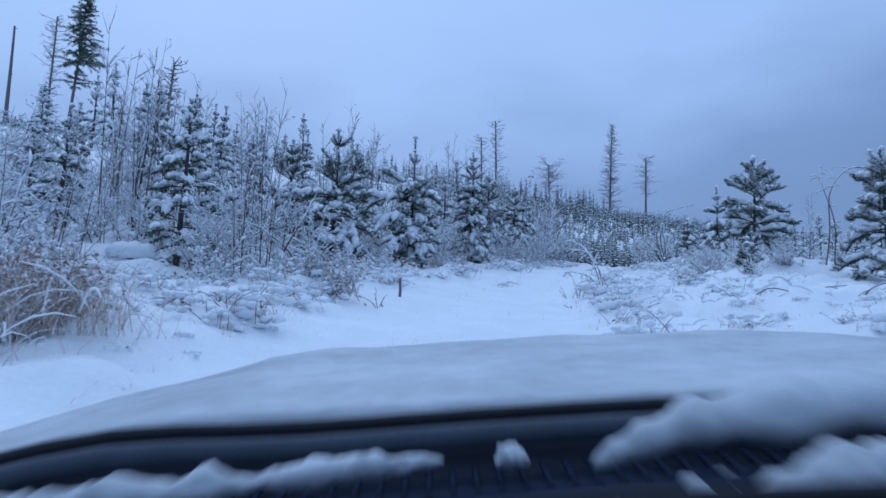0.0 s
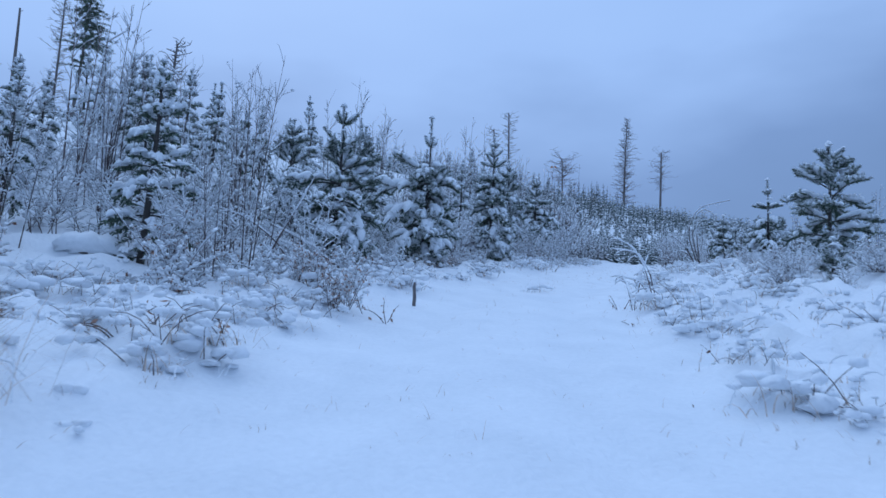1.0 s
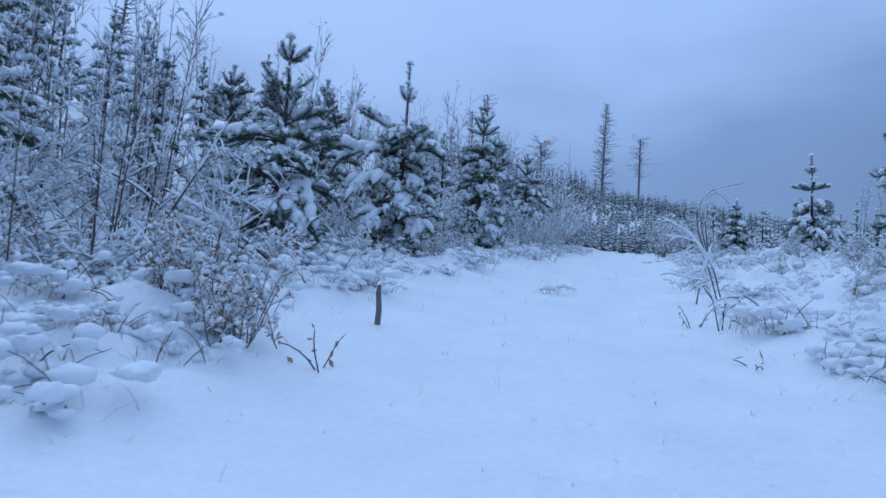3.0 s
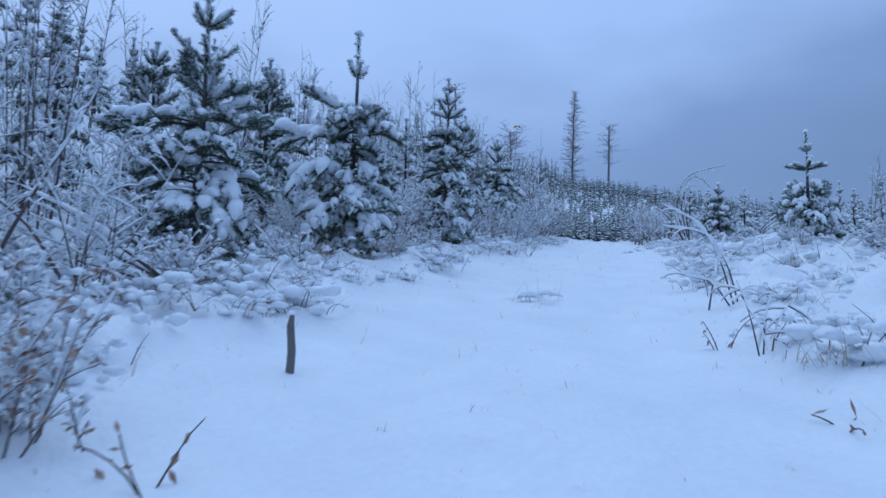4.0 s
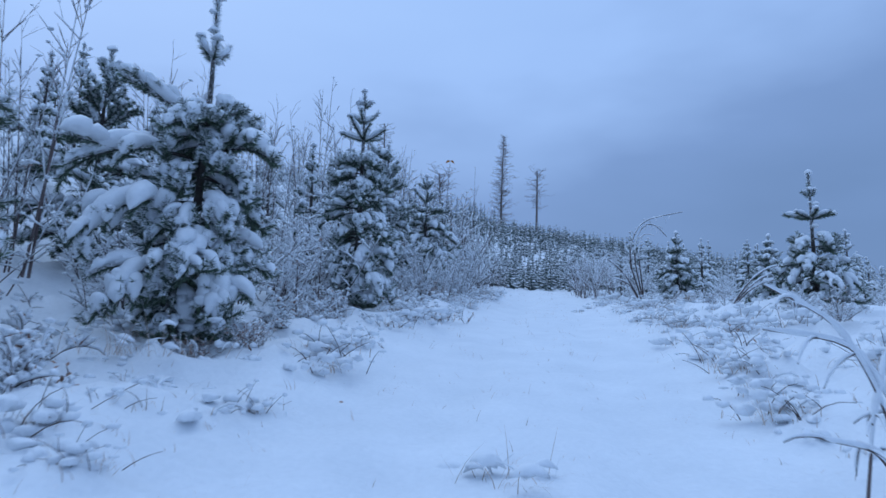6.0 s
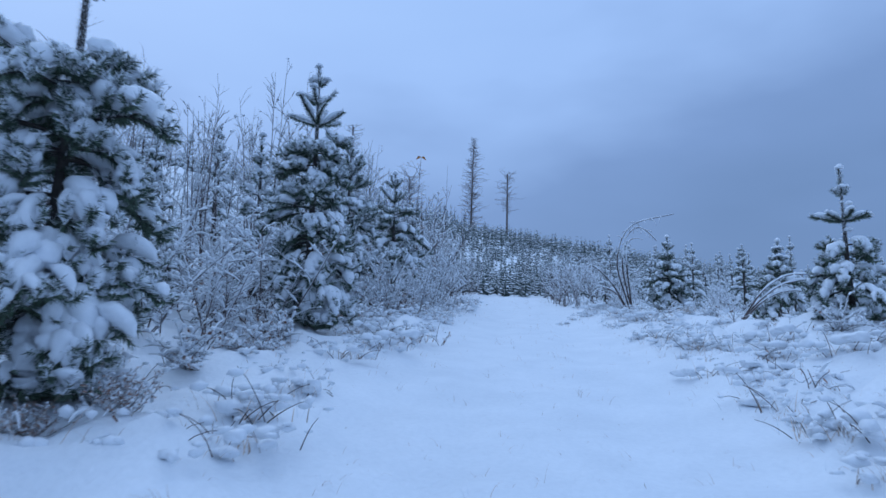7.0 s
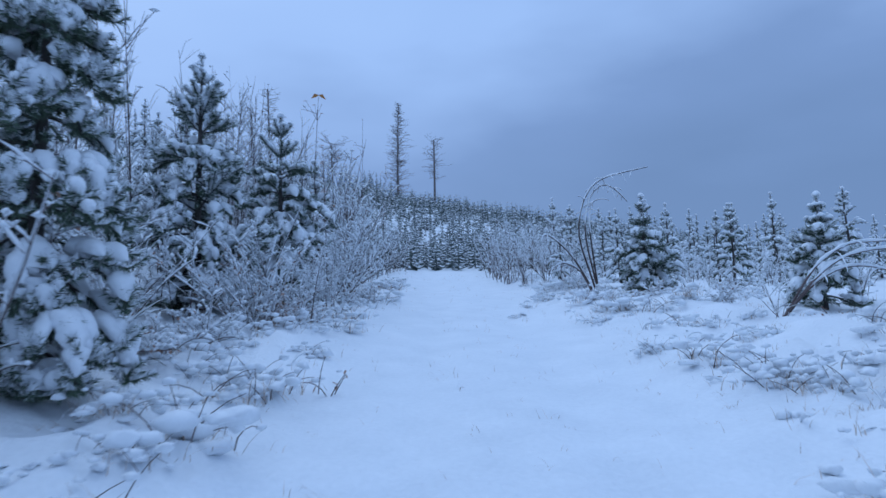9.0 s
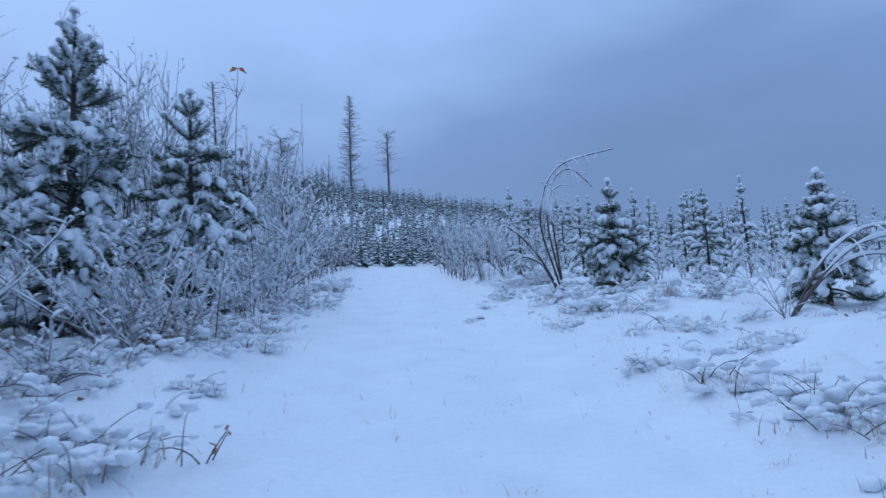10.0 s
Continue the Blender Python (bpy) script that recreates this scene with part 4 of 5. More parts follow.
def mound(geo, at, size, rng, small=False):
    """A rough low heap of snow."""
    c0 = Vector(rng.uniform(0, 50, 3))
    v, f = (SMALL_V, SMALL_F) if small else (BALL_V, BALL_F)
    push = np.array([1 + 0.55 * noise.noise(Vector(p) * 1.3 + c0) + 0.12 * noise.noise(Vector(p) * 4 + c0) for p in v])
    geo.add(v * push[:, None] * np.asarray(size) + np.asarray(at), f)


# hummocks of grass bowed under snow along both verges
def hummock_meshes(seed):
    rng = np.random.default_rng(seed)
    blades, white = Geo(), Geo()
    grass_tuft(rng, blades, 0, 0, 0, 60, 0.30, 0.18, 0.008, 0.35)
    for _ in range(9):
        stalk = bough((rng.normal(0, 0.18), rng.normal(0, 0.18), -0.03), rng.uniform(0, 6.28), rng.uniform(0.7, 1.4), rng.uniform(0.2, 0.48), rng.uniform(0.2, 1.4), rng, 5, 0.2)
        tube(blades, stalk, np.linspace(0.005, 0.002, 5), 3, 2)
        if rng.random() < 0.7:
            w = rng.uniform(0.022, 0.05)
            mound(white, stalk[-1], np.array([w * 1.3, w, w * 0.7]), rng, True)
    for _ in range(20):
        w = 0.022 + 0.055 * rng.random() ** 1.6
        mound(white, np.array([rng.normal(0, 0.20), rng.normal(0, 0.20), rng.uniform(-0.01, 0.17)]), np.array([w * rng.uniform(1, 1.9), w * rng.uniform(0.8, 1.3), w * rng.uniform(0.45, 0.75)]), rng, w < 0.045)
    return blades.mesh("blades", DRY_GRASS, SNOW_CLUMP, TWIG, smooth=False), white.mesh("snow_load", SNOW_CLUMP)


HUMMOCKS = [hummock_meshes(s) for s in (801, 802, 803, 804, 805, 806)]
verge = random.Random(61)
made = 0
while made < 250:
    y = verge.uniform(5.5, 38) if made > 40 else verge.uniform(6.2, 13)
    left = verge.random() < (0.58 if made > 40 else 0.9)
    x = float(road_x(y)) + (-1 if left else 1) * (2.0 + 3.6 * verge.random() ** 1.4)
    if free(x, y, 0.34, True):
        ob = thing("grass_hummock", x, y, None, verge.uniform(0, 360), 0.6 + 0.6 * verge.random() ** 1.5, "hummock of tan grass bowed under lumpy snow", "dry grass", "grass hummocks on the verges")
        for nm, me in zip(("grass", "snow_load"), verge.choice(HUMMOCKS)):
            tagged(part(nm, me, ob), kind="stuff")
        made += 1

rng = np.random.default_rng(77)
geo, crumbs, leaves = Geo(), Geo(), Geo()
for _ in range(1900):
    y = rng.uniform(3, 46)
    side = -1 if rng.random() < 0.42 else 1
    x = float(road_x(y)) + side * (1.9 + abs(rng.normal(0, 1.9))) if rng.random() < 0.94 else float(road_x(y)) + rng.uniform(-1.4, 1.4)
    grass_tuft(rng, geo, x, y, ground_z(x, y), rng.integers(2, 7), rng.uniform(0.05, 0.20), 0.05, 0.005)
for _ in range(1500):
    y = 5 + 42 * rng.random() ** 1.3
    lane = rng.choice((-1.9, -0.1, 0.1, 1.9), p=(0.3, 0.15, 0.15, 0.4))
    x = float(road_x(y)) + lane + rng.normal(0, 0.45)
    grass_tuft(rng, geo, x, y, ground_z(x, y), rng.integers(1, 5), rng.uniform(0.06, 0.15), 0.03, 0.005, 0.2)
for _ in range(650):
    y = rng.uniform(4, 40)
    side = -1 if rng.random() < 0.4 else 1
    x = float(road_x(y)) + side * (2.0 + abs(rng.normal(0, 2.0)))
    z = ground_z(x, y)
    for _ in range(rng.integers(0, 3)):
        arc = bough((x + rng.normal(0, 0.07), y + rng.normal(0, 0.07), z - 0.02), rng.uniform(0, 6.28), rng.uniform(0.8, 1.4), rng.uniform(0.10, 0.30), rng.uniform(0.8, 2.2), rng, 5, 0.1)
        tube(crumbs, arc, np.array((0.006, 0.012, 0.017, 0.014, 0.005)) * rng.uniform(0.7, 1.5), 3, 0, 0.3, 0.9, 0.25, rng)
    for _ in range(rng.integers(3, 7)):
        w = rng.uniform(0.02, 0.055)
        octa_lump(crumbs, np.array([x + rng.normal(0, 0.08), y + rng.normal(0, 0.08), z + w * 0.2]), w, rng)
    grass_tuft(rng, geo, x, y, z, 6, rng.uniform(0.08, 0.2), 0.06, 0.007, 0.1)
for _ in range(380):
    y = rng.uniform(8, 33)
    x = float(road_x(y)) + 2.0 + 4.5 * rng.random() ** 1.3
    grass_tuft(rng, geo, x, y, ground_z(x, y), rng.integers(3, 8), rng.uniform(0.10, 0.26), 0.06, 0.005, 0.12)
for _ in range(40):
    y = rng.uniform(6, 34)
    x = float(road_x(y)) + rng.choice((-1, 1)) * rng.uniform(1.2, 4.5)
    p = np.array([x, y, ground_z(x, y) + 0.012])
    a, b = rng.normal(size=3) * 0.018, rng.normal(size=3) * 0.010
    leaves.add([p - a, p + b, p + a, p - b], [[0, 1, 2], [0, 2, 3]])
tagged(new("verge_grass", geo.mesh("verge_grass", DRY_GRASS, SNOW_CLUMP, smooth=False)), "sparse dead grass blades poking through the snow", "dry grass", kind="stuff")
tagged(new("snowy_tufts", crumbs.mesh("snowy_tufts", SNOW_CLUMP)), "small snow-coated tufts of bent grass on the verges", "snow", kind="stuff")
tagged(new("leaf_litter", leaves.mesh("leaf_litter", DRY_LEAF, smooth=False)), "small withered leaves lying on the snow", "leaves", kind="stuff")


# withered weeds standing singly
def weed(x, y, tall, seed):
    rng = np.random.default_rng(seed)
    ob = thing("weed", x, y, None, 0, 1.0, "withered weed stalk with curled brown leaves in snow", "weed", "withered weeds")
    stalk = Geo()
    for _ in range(3):
        line = bough((rng.normal(0, 0.03), rng.normal(0, 0.03), -0.04), rng.uniform(0, 6.28), rng.uniform(0.8, 1.4), tall * rng.uniform(0.6, 1), rng.uniform(0.2, 1.2), rng, 6, 0.2)
        tube(stalk, line, np.linspace(0.006, 0.003, 6), 4)
        for p in line[2:]:
            a, b = rng.normal(size=3) * 0.016, rng.normal(size=3) * 0.009
            leaf = Geo()
            leaf.add([p, p + a + b, p + 2 * a, p + a - b], [[0, 1, 2], [0, 2, 3]])
            part("leaf", leaf.mesh("leaf", DRY_LEAF, smooth=False), ob)
    part("stalk", stalk.mesh("stalk", TWIG), ob)


for i, (x, y, tall) in enumerate(((-2.45, 6.2, 0.38), (-2.3, 6.4, 0.34), (-1.95, 6.9, 0.28), (-0.85, 9.2, 0.4), (3.2, 22.9, 0.4), (2.5, 11.8, 0.4), (2.2, 9.95, 0.25), (-1.2, 15.6, 0.3), (10.4, 24.0, 0.35), (6.6, 19.6, 0.4), (5.4, 17.6, 0.35))):
    weed(x, y, tall, 500 + i)


# ---- tall stems with a few leaves left ----
def leafy_stem(x, y, tall, seed, leaves, label):
    rng = np.random.default_rng(seed)
    ob = thing("leafy_stem", x, y, None, 0, 1.0, label, "sapling", "stems with last leaves")
    wood = Geo()
    line = bough((0, 0, -0.05), rng.uniform(0, 6.28), 1.52, tall, 0.05, rng, 9, 0.05)
    tube(wood, line, np.linspace(0.012, 0.004, 9), 5)
    spots_at = [line[-1]]
    for _ in range(7):
        i = rng.integers(4, 8)
        tw = bough(line[i], rng.uniform(0, 6.28), rng.uniform(0.9, 1.35), tall * rng.uniform(0.04, 0.12), 0.1, rng, 4)
        tube(wood, tw, np.linspace(0.006, 0.002, 4), 3)
        spots_at.append(tw[-1])
    part("stem", wood.mesh("stem", TWIG), ob)
    for k, p in enumerate(spots_at[:leaves]):
        leaf = Geo()
        bright = k == 0 and tall > 4.3 and tall < 5
        w = 0.12 if bright else 0.034
        for s in (-1, 1):
            leaf.add([p, p + np.array([s * w * 0.7, 0.02, w * 0.25]), p + np.array([s * w * 1.3, 0, -w * 0.8]), p + np.array([s * w * 0.4, -0.02, -w * 0.5])], [[0, 1, 2], [0, 2, 3]])
        part("leaf", leaf.mesh("leaf", ORANGE_LEAF if bright else DRY_LEAF, smooth=False), ob, "hanging orange-brown leaf" if bright else "")


leafy_stem(4.05, 30.55, 4.35, 601, 7, "thin sapling with one orange-brown leaf at its tip")
leafy_stem(4.45, 30.9, 3.5, 602, 6, "thin sapling with a few withered brown leaves")
leafy_stem(6.98, 39.2, 5.9, 603, 5, "thin tall sapling with small dark leaves")
leafy_stem(6.2, 37.7, 3.9, 604, 6, "thin sapling with a few withered brown leaves")
leafy_stem(7.8, 39.8, 4.2, 605, 5, "thin sapling with a few withered brown leaves")


# ---- standing dead trees and tall survivors on the hill ----
def snag(x, y, tall, seed, label, twigs=70, twig=0.09, radius=0.22, bare=0.3, droop=0.3, broken=True):
    rng = np.random.default_rng(seed)
    ob = thing("dead_tree", x, y, float(lie(x, y)) - 0.2, 0, 1.0, label, "dead tree", "standing dead trees")
    wood, limbs = Geo(), Geo()
    line = bough((0, 0, 0), rng.uniform(0, 6.28), 1.555, tall, 0.02, rng, 10, 0.3)
    tube(wood, line, radius * np.linspace(1, 0.42 if broken else 0.15, 10), 8)
    for k in range(twigs):
        s = bare + (0.995 - bare) * ((k + rng.random()) / twigs) ** 0.9
        i = min(8, int(s * 9))
        at = line[i] + (line[i + 1] - line[i]) * (s * 9 - i)
        ln = tall * twig * rng.uniform(0.35, 1.3) * (1.0 if broken else min(1.0, 2.4 * (1.02 - s)) * 0.8 + 0.25)
        tw = bough(at, rng.uniform(0, 6.28), rng.uniform(-0.15, 0.6), ln, rng.uniform(-0.5, droop), rng, 5, 0.25)
        tube(limbs, tw, np.linspace(0.048, 0.022, 5), 3)
        for _ in range(3):
            sub = bough(tw[rng.integers(1, 5)], rng.uniform(0, 6.28), rng.uniform(-0.3, 0.8), ln * 0.4, 0.1, rng, 3)
            tube(limbs, sub, (0.028, 0.024, 0.016), 3)
    part("trunk", wood.mesh("trunk", DEAD_WOOD), ob)
    tagged(part("branchwork", limbs.mesh("branchwork", DEAD_WOOD), ob), kind="stuff")


snag(45.05, 175.6, 28.0, 701, "tall dead tree with many short bare twigs on a ridge", 330, 0.10, 0.34, 0.12, broken=False)
snag(53.7, 172.1, 19.0, 702, "broken-topped dead tree with short bare stubs on a ridge", 70, 0.15, 0.36, 0.42)
snag(11.3, 140, 19.0, 703, "bare dead tree standing on the wooded ridge", 80, 0.10, 0.25, 0.3)
snag(8.1, 140, 15.0, 704, "bare dead tree standing on the wooded ridge", 70, 0.12, 0.2, 0.2)
snag(24.5, 150, 11.5, 705, "low broad bare tree on the wooded ridge", 70, 0.33, 0.2, 0.4)
snag(-20, 45, 7.0, 706, "broken-topped dead tree with short bare stubs above a thicket", 45, 0.12, 0.16, 0.35)
snag(-55.6, 80, 14.5, 707, "bare broken trunk standing above the thicket", 3, 0.03, 0.28, 0.5)
snag(-63, 100, 21.0, 708, "dim bare dead tree behind a tall spruce", 120, 0.09, 0.22, 0.1)


def spruce(x, y, tall, seed, label):
    rng = np.random.default_rng(seed)
    ob = thing("spruce", x, y, float(lie(x, y)) - 0.2, 0, 1.0, label, "spruce tree")
    wood, green = Geo(), Geo()
    line = bough((0, 0, 0), 0.2, 1.52, tall, -0.04, rng, 10, 0.05)
    tube(wood, line, np.linspace(0.24, 0.04, 10), 8)
    for s in np.linspace(0.36, 0.99, 26):
        i = min(8, int(s * 9))
        at = line[i] + (line[i + 1] - line[i]) * (s * 9 - i)
        reach = (0.45 + 3.6 * (1 - s) ** 0.75 if s > 0.55 else rng.uniform(0.6, 3.2)) * tall / 18
        for _ in range(6 if s > 0.5 else 3):
            br = bough(at, rng.uniform(0, 6.28), rng.uniform(-0.1, 0.25), reach * rng.uniform(0.6, 1.3), rng.uniform(0, 0.5), rng, 5)
            tube(wood, br, np.linspace(0.05, 0.02, 5), 3)
            brush(green, br, 0.40, 48, 0.06, rng, 0.6)
            hang = bough(br[2], rng.uniform(0, 6.28), -0.5, reach * 0.4, 0.3, rng, 4)
            brush(green, hang, 0.34, 40, 0.06, rng, 0.6)
    part("trunk", wood.mesh("trunk", DEAD_WOOD), ob)
    part("crown", green.mesh("crown", NEEDLES, smooth=False), ob)


spruce(-47.8, 80, 21.0, 711, "tall dark spruce with a ragged crown and bare lower trunk")


# ---- the wooded hill: thousands of small snowy conifers, and dark ones along its crest ----
def forest(name, spots_list, label, seed, tiers, arms, snowy, ratio):
    rng = np.random.default_rng(seed)
    geo = Geo()
    for x, y, tall in spots_list:
        z = float(lie(x, y)) - 0.1
        lean = rng.normal(0, 0.02, 2)
        n = tiers * arms
        s = np.repeat(np.linspace(0.06, 0.97, tiers), arms) + rng.uniform(-0.05, 0.05, n)
        a = rng.uniform(0, 6.283, n)
        reach = tall * ratio * (1.04 - s) ** 0.8 * rng.uniform(0.6, 1.35, n) + 0.05
        root = np.stack([x + lean[0] * tall * s, y + lean[1] * tall * s, z + tall * s], 1)
        way = np.stack([np.cos(a), np.sin(a), 0.12 - 0.55 * (1 - s) + rng.normal(0, 0.15, n)], 1)
        tip = root + way * reach[:, None]
        side = np.stack([-np.sin(a), np.cos(a), np.zeros(n)], 1) * (reach * 0.28)[:, None]
        mid = root + (tip - root) * 0.6
        drop = np.stack([np.zeros(n), np.zeros(n), -0.16 * reach - 0.03], 1)
        v = np.stack([root, mid - side + drop, tip, mid + side + drop], 1).reshape(-1, 3)
        k = np.arange(n)[:, None] * 4
        geo.add(v, np.concatenate([k + [0, 1, 2], k + [0, 2, 3]]), 0)
        white = rng.random(n) < snowy
        if white.any():
            m = int(white.sum())
            up = np.stack([np.zeros(m), np.zeros(m), 0.05 * reach[white] + 0.025], 1)
            r, t, sd, md, dr = root[white] + (tip - root)[white] * 0.2, tip[white] + 0.0, side[white] * 0.85, mid[white], drop[white]
            v = np.stack([r + up, md - sd + up + dr * 0.8, t + up, md + sd + up + dr * 0.8], 1).reshape(-1, 3)
            k = np.arange(m)[:, None] * 4
            geo.add(v, np.concatenate([k + [0, 1, 2], k + [0, 2, 3]]), 1)
        tw = 0.02 * tall
        geo.add([(x - tw, y, z), (x + tw, y, z), (x + lean[0] * tall, y + lean[1] * tall, z + tall * 1.03), (x, y - tw, z), (x, y + tw, z)], [[0, 1, 2], [3, 4, 2]], 0)
    # haze over the hill lies in the needle colour
    me = geo.mesh(name, HAZED_NEEDLES, SNOW_CLUMP, smooth=False)
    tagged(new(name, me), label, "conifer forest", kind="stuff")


wood_rng = random.Random(41)
near_hill, far_hill, crest_trees = [], [], []
while len(near_hill) < 3700:
    y = wood_rng.uniform(50, 96)
    x = wood_rng.uniform(-0.75 * y, 0.85 * y)
    if abs(x - float(road_x(y))) > 2.4 or y > 52.5:
        near_hill.append((x, y, wood_rng.uniform(0.7, 1.8)))
while len(near_hill) < 4100:
    y = wood_rng.uniform(46, 62)
    d = wood_rng.uniform(-10, 10)
    if abs(d) > 1.9 or y > 51:
        near_hill.append((float(road_x(y)) + d, y, wood_rng.uniform(0.9, 1.9)))
while len(far_hill) < 4200:
    y = wood_rng.uniform(92, 190)
    x = wood_rng.uniform(-0.45 * y, 0.8 * y)
    if -0.431 * x + 0.902 * y < 142:
        far_hill.append((x, y, wood_rng.uniform(1.2, 3.0)))
while len(crest_trees) < 420:
    x = wood_rng.uniform(-40, 170)
    s = wood_rng.gauss(139, 4)
    y = (s + 0.431 * x) / 0.902
    keep = 1.0 if x < 30 else 0.75 if x < 60 else 0.5
    if wood_rng.random() < keep:
        crest_trees.append((x, y, wood_rng.uniform(1.6, 3.2) + (5.0 if x < 44 and wood_rng.random() < 0.55 else 0)))
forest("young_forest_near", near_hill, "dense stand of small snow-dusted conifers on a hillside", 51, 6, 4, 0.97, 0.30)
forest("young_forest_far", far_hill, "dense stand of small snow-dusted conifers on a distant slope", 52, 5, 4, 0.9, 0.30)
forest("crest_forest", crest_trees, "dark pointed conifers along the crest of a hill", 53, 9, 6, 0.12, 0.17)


# ---- the front of the car in which the camera set off ----
def build_car():
    rng = np.random.default_rng(88)
    ob = new("car_front")
    ob.matrix_basis = pose(0.085, -0.71, 1.19, 10.3, -4.6, 0)
    tagged(ob, "front end of a dark car, its bonnet covered with snow", "car")
    xs = np.linspace(-0.65, 1.05, 36)
    mid = 0.20

    def rear(x):
        return 0.585 - 0.13 * ((x - mid) / 0.8) ** 2

    def front(x):
        return 1.80 - 0.42 * (abs(x - mid) / 0.85) ** 3

    def top(x, v):
        side = abs(x - mid) / 0.85
        return -0.176 - 0.115 * v - 0.05 * side ** 4 - 0.045 * v ** 4 + 0.012 * math.exp(-((side - 0.55) / 0.12) ** 2)

    vs = np.linspace(0, 1, 24)

    def sheet(lift, bump, spill, rear_gap, thick):
        verts = []
        for v in vs:
            for x in xs:
                xx = mid + (x - mid) * (1 + spill)
                y = rear(xx) + rear_gap + (front(xx) + spill - rear(xx) - rear_gap) * v
                q = Vector((xx * 5, y * 5, 2.0))
                verts.append((xx, y, top(xx, v) + lift + bump * (noise.noise(q) + 0.5 * noise.noise(q * 2.6))))
        n = len(xs)
        faces = [[j * n + i, j * n + i + 1, (j + 1) * n + i + 1, (j + 1) * n + i] for j in range(len(vs) - 1) for i in range(n - 1)]
        lower = [(x, y, z - thick) for x, y, z in verts]
        m = len(verts)
        rim = [i for i in range(n)] + [j * n + n - 1 for j in range(1, len(vs))] + [(len(vs) - 1) * n + i for i in range(n - 2, -1, -1)] + [j * n for j in range(len(vs) - 2, 0, -1)]
        walls = [[rim[k], rim[k - 1], rim[k - 1] + m, rim[k] + m] for k in range(len(rim))]
        geo = Geo()
        geo.add(verts + lower, faces + walls + [[a + m for a in reversed(f)] for f in faces])
        return geo

    part("bonnet", sheet(0.0, 0.0, 0.0, 0.0, 0.12).mesh("bonnet", PAINT), ob, "dark painted bonnet")
    part("bonnet_snow", sheet(0.016, 0.007, 0.02, 0.012, 0.03).mesh("bonnet_snow", WET_SNOW), ob, "thin uneven sheet of snow on the bonnet")
    # fenders, nose and bumper below the bonnet
    body = Geo()
    outline = [(-0.66, 0.1), (-0.665, 0.8), (-0.64, 1.25), (-0.52, 1.52), (-0.2, 1.76), (0.2, 1.82), (0.6, 1.76), (0.92, 1.52), (1.04, 1.25), (1.065, 0.8), (1.06, 0.1)]
    levels = (-0.37, -0.45, -0.62, -0.80)
    verts = [(x * 1.0 + (x - mid) * k, y + k * 0.6, z) for z, k in zip(levels, (0.0, 0.03, 0.03, -0.01)) for x, y in outline]
    n = len(outline)
    body.add(verts, [[j * n + i, j * n + i + 1, (j + 1) * n + i + 1, (j + 1) * n + i] for j in range(3) for i in range(n - 1)])
    part("fender_and_nose", body.mesh("fender_and_nose", PAINT), ob)
    for x in (-0.54, 0.94):
        tyre = Geo()
        a = np.linspace(0, 2 * math.pi, 33)
        tube(tyre, np.stack([np.full(33, x), 0.95 + 0.25 * np.cos(a), -0.93 + 0.25 * np.sin(a)], 1), np.full(33, 0.095), 10)
        w = part("wheel", tyre.mesh("tyre", RUBBER), ob, "black winter tyre")
        rim = Geo()
        tube(rim, [(x - 0.06, 0.95, -0.93), (x + 0.06, 0.95, -0.93)], (0.2, 0.2), 20)
        rim.add([(x + s, 0.95 + 0.2 * math.cos(k * 0.314), -0.93 + 0.2 * math.sin(k * 0.314)) for s in (-0.06, 0.06) for k in range(20)], [list(range(20)), list(range(39, 19, -1))])
        part("rim", rim.mesh("rim", PAINT, smooth=False), w)
    for s in (-1, 1):
        lamp = Geo()
        lump(lamp, np.array([mid + s * 0.62, 1.50, -0.44]), np.array([0.14, 0.08, 0.07]), rng)
        part("headlight", lamp.mesh("headlight", PLASTIC), ob)
    # rubber seal along the bonnet's rear edge
    seal, ledge = Geo(), Geo()
    line = np.array([(x, rear(x) - 0.012, top(x, 0) + 0.012) for x in xs])
    tube(seal, line, np.full(len(xs), 0.007), 8)
    part("bonnet_seal", seal.mesh("bonnet_seal", RUBBER), ob, "black rubber seal along the rear edge")
    tube(ledge, line + np.array([0, -0.022, -0.010]), np.full(len(xs), 0.011), 8)
    part("cowl_ledge", ledge.mesh("cowl_ledge", LEDGE), ob)
    # cowl panel below the windscreen, with its ribs
    cowl = Geo()
    rows = [(-0.045, -0.03), (-0.09, -0.022), (-0.16, 0.0), (-0.34, 0.03)]
    verts = [(x, rear(x) + dy, top(x, 0) + dz) for dy, dz in rows for x in xs]
    n = len(xs)
    cowl.add(verts, [[j * n + i, (j + 1) * n + i, (j + 1) * n + i + 1, j * n + i + 1] for j in range(3) for i in range(n - 1)])
    part("cowl_panel", cowl.mesh("cowl_panel", PLASTIC), ob, "black plastic cowl panel with ribs")
    rib = Geo()
    tube(rib, [(0, 0.035, -0.002), (0, 0.0, -0.004)], (0.003, 0.003), 6)
    rib_mesh = rib.mesh("rib", PLASTIC)
    for x in np.arange(-0.42, 0.75, 0.0185):
        r = part("rib", rib_mesh, ob)
        r.location = (x, rear(x) - 0.085, top(x, 0) - 0.018)
    # wiper arm and blade lying across the cowl
    arm = Geo()
    tube(arm, [(0.95, 0.32, -0.150), (0.6, 0.36, -0.155), (0.25, 0.40, -0.163), (-0.1, 0.37, -0.160), (-0.4, 0.30, -0.150)], (0.009, 0.008, 0.007, 0.006, 0.005), 8)
    wiper = part("wiper_arm", arm.mesh("wiper_arm", PLASTIC), ob, "black wiper arm")
    blade = Geo()
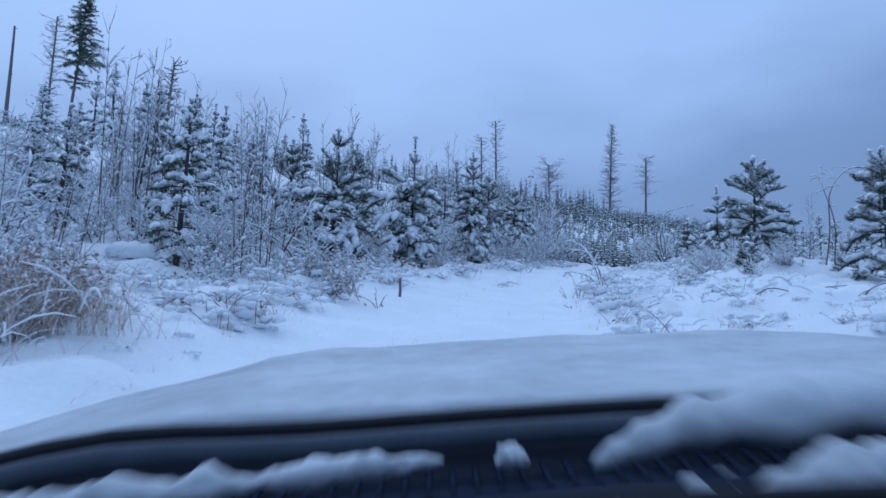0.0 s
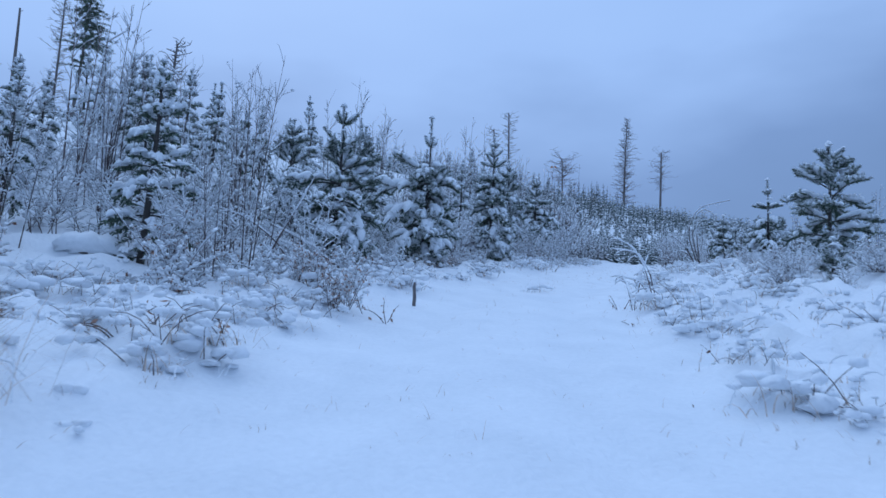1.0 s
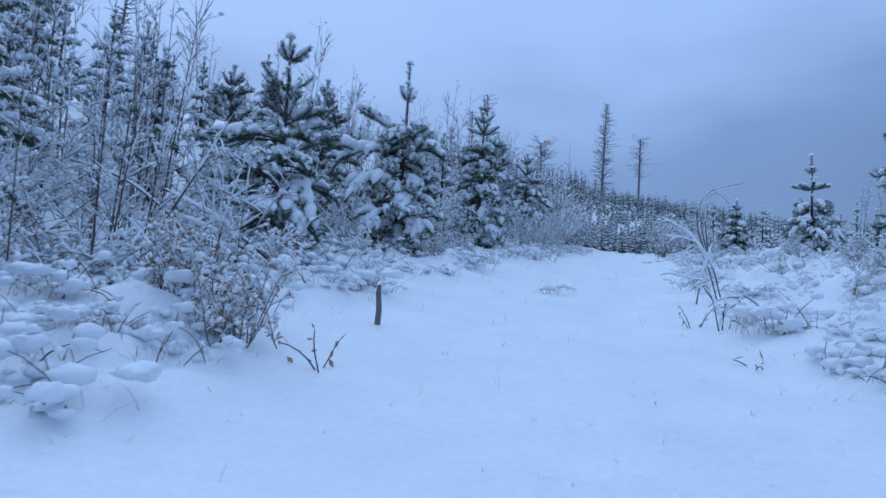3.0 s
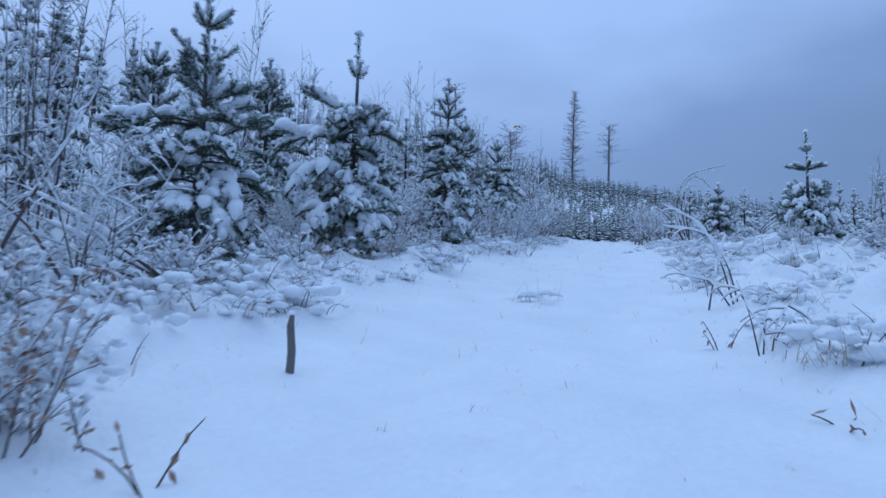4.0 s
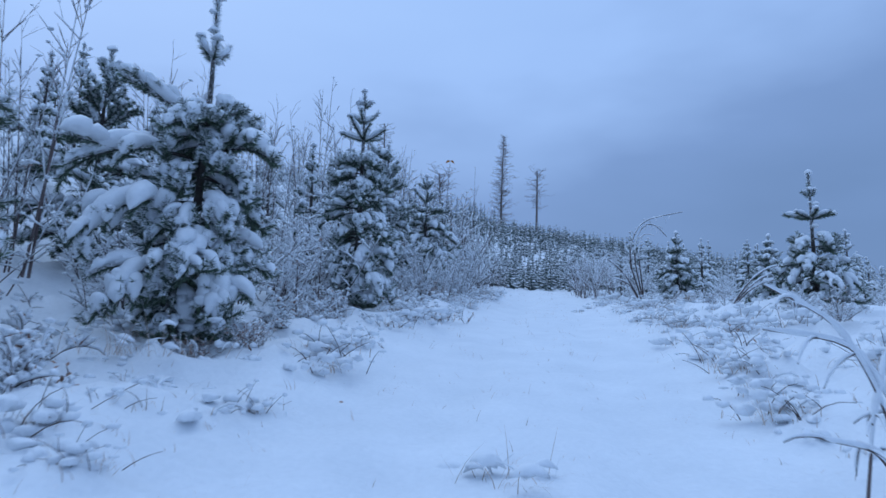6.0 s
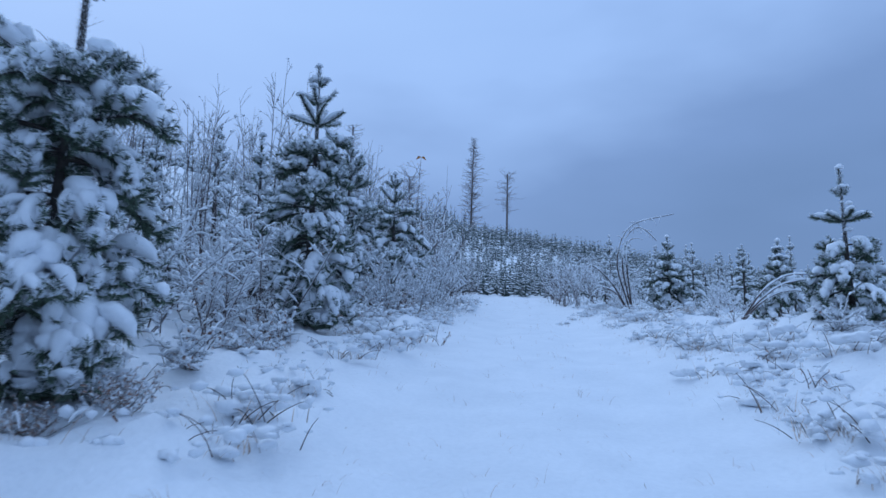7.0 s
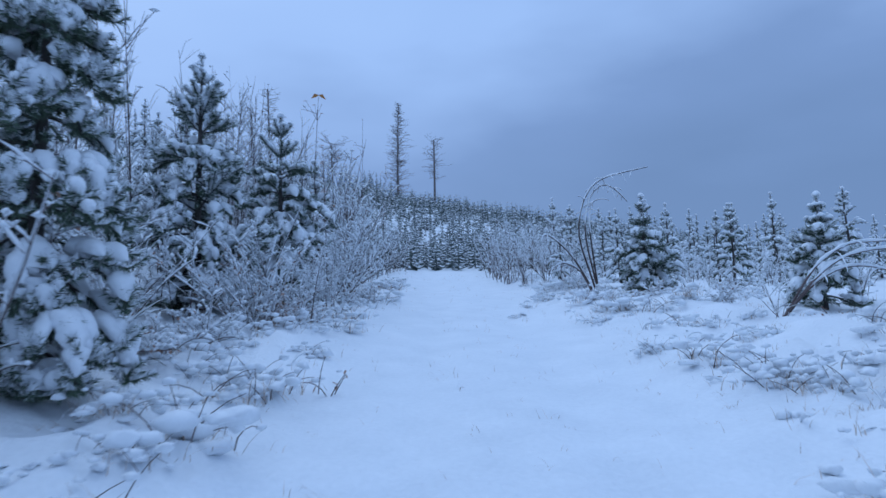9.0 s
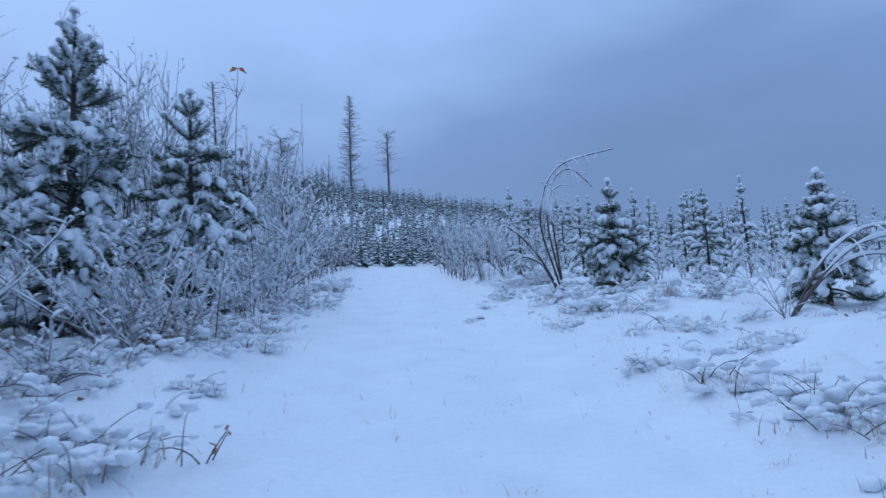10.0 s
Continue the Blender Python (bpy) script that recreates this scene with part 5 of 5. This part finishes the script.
    tube(blade, [(0.55, 0.315, -0.145), (0.1, 0.34, -0.150), (-0.42, 0.27, -0.142)], (0.006, 0.008, 0.006), 6)
    part("blade", blade.mesh("blade", RUBBER), wiper)
    # snow caught on the cowl, in soft ridges and clumps
    def ridge(points, radii, seed, label, rough=0.3, name="snow_heap"):
        r = np.random.default_rng(seed)
        key = np.array(points, float)
        n = 14 * len(key)
        line = along(key, np.linspace(0, 1, n))
        rad = np.interp(np.linspace(0, 1, n), np.linspace(0, 1, len(radii)), radii) * even(r, n, 0.75, 1.25)
        rad *= np.sin(np.linspace(0.02, math.pi - 0.02, n)) ** 0.35 if len(key) < 4 else np.minimum(1, np.minimum(np.arange(n), np.arange(n)[::-1]) / 8) ** 0.5
        geo = Geo()
        tube(geo, line, rad + 0.0005, 16, 0, 0.2, 0.8)
        v, c = geo.v[0], np.repeat(line, 16, axis=0)
        for i in range(len(v)):
            p = Vector(v[i]) * 1.0
            v[i] = c[i] + (v[i] - c[i]) * (1 + rough * (noise.noise(p * 28) + 0.6 * noise.noise(p * 75) + 0.3 * noise.noise(p * 150)))
        part(name, geo.mesh(name, WET_SNOW), ob, label)

    ridge([(0.105, 0.47, -0.176), (0.14, 0.465, -0.160), (0.20, 0.47, -0.150), (0.30, 0.48, -0.148), (0.42, 0.49, -0.150), (0.66, 0.50, -0.155)], (0.008, 0.015, 0.020, 0.026, 0.030, 0.03), 5, "thick heap of snow on the cowl", 0.2)
    ridge([(0.13, 0.385, -0.176), (0.19, 0.38, -0.170), (0.25, 0.38, -0.160), (0.30, 0.375, -0.156), (0.45, 0.37, -0.152)], (0.006, 0.012, 0.020, 0.024, 0.024), 15, "thick heap of snow on the cowl", 0.45)
    ridge([(-0.40, 0.37, -0.166), (-0.28, 0.42, -0.172), (-0.15, 0.455, -0.172), (-0.06, 0.475, -0.172), (0.0, 0.49, -0.174)], (0.018, 0.015, 0.010, 0.010, 0.006), 6, "ridge of wet snow along the wiper", 0.8)
    for k, (x, y, z, w) in enumerate(((0.05, 0.50, -0.178, 0.012), (-0.24, 0.52, -0.170, 0.008), (-0.19, 0.525, -0.170, 0.006), (0.10, 0.37, -0.165, 0.008), (0.14, 0.36, -0.160, 0.010), (0.17, 0.39, -0.166, 0.009), (0.05, 0.35, -0.160, 0.007))):
        ridge([(x - w, y, z - 0.004), (x, y + 0.004, z), (x + w * 1.2, y, z - 0.003)], (w * 0.4, w, w * 0.5), 30 + k, "small clump of snow on the cowl", 0.4)


build_car()
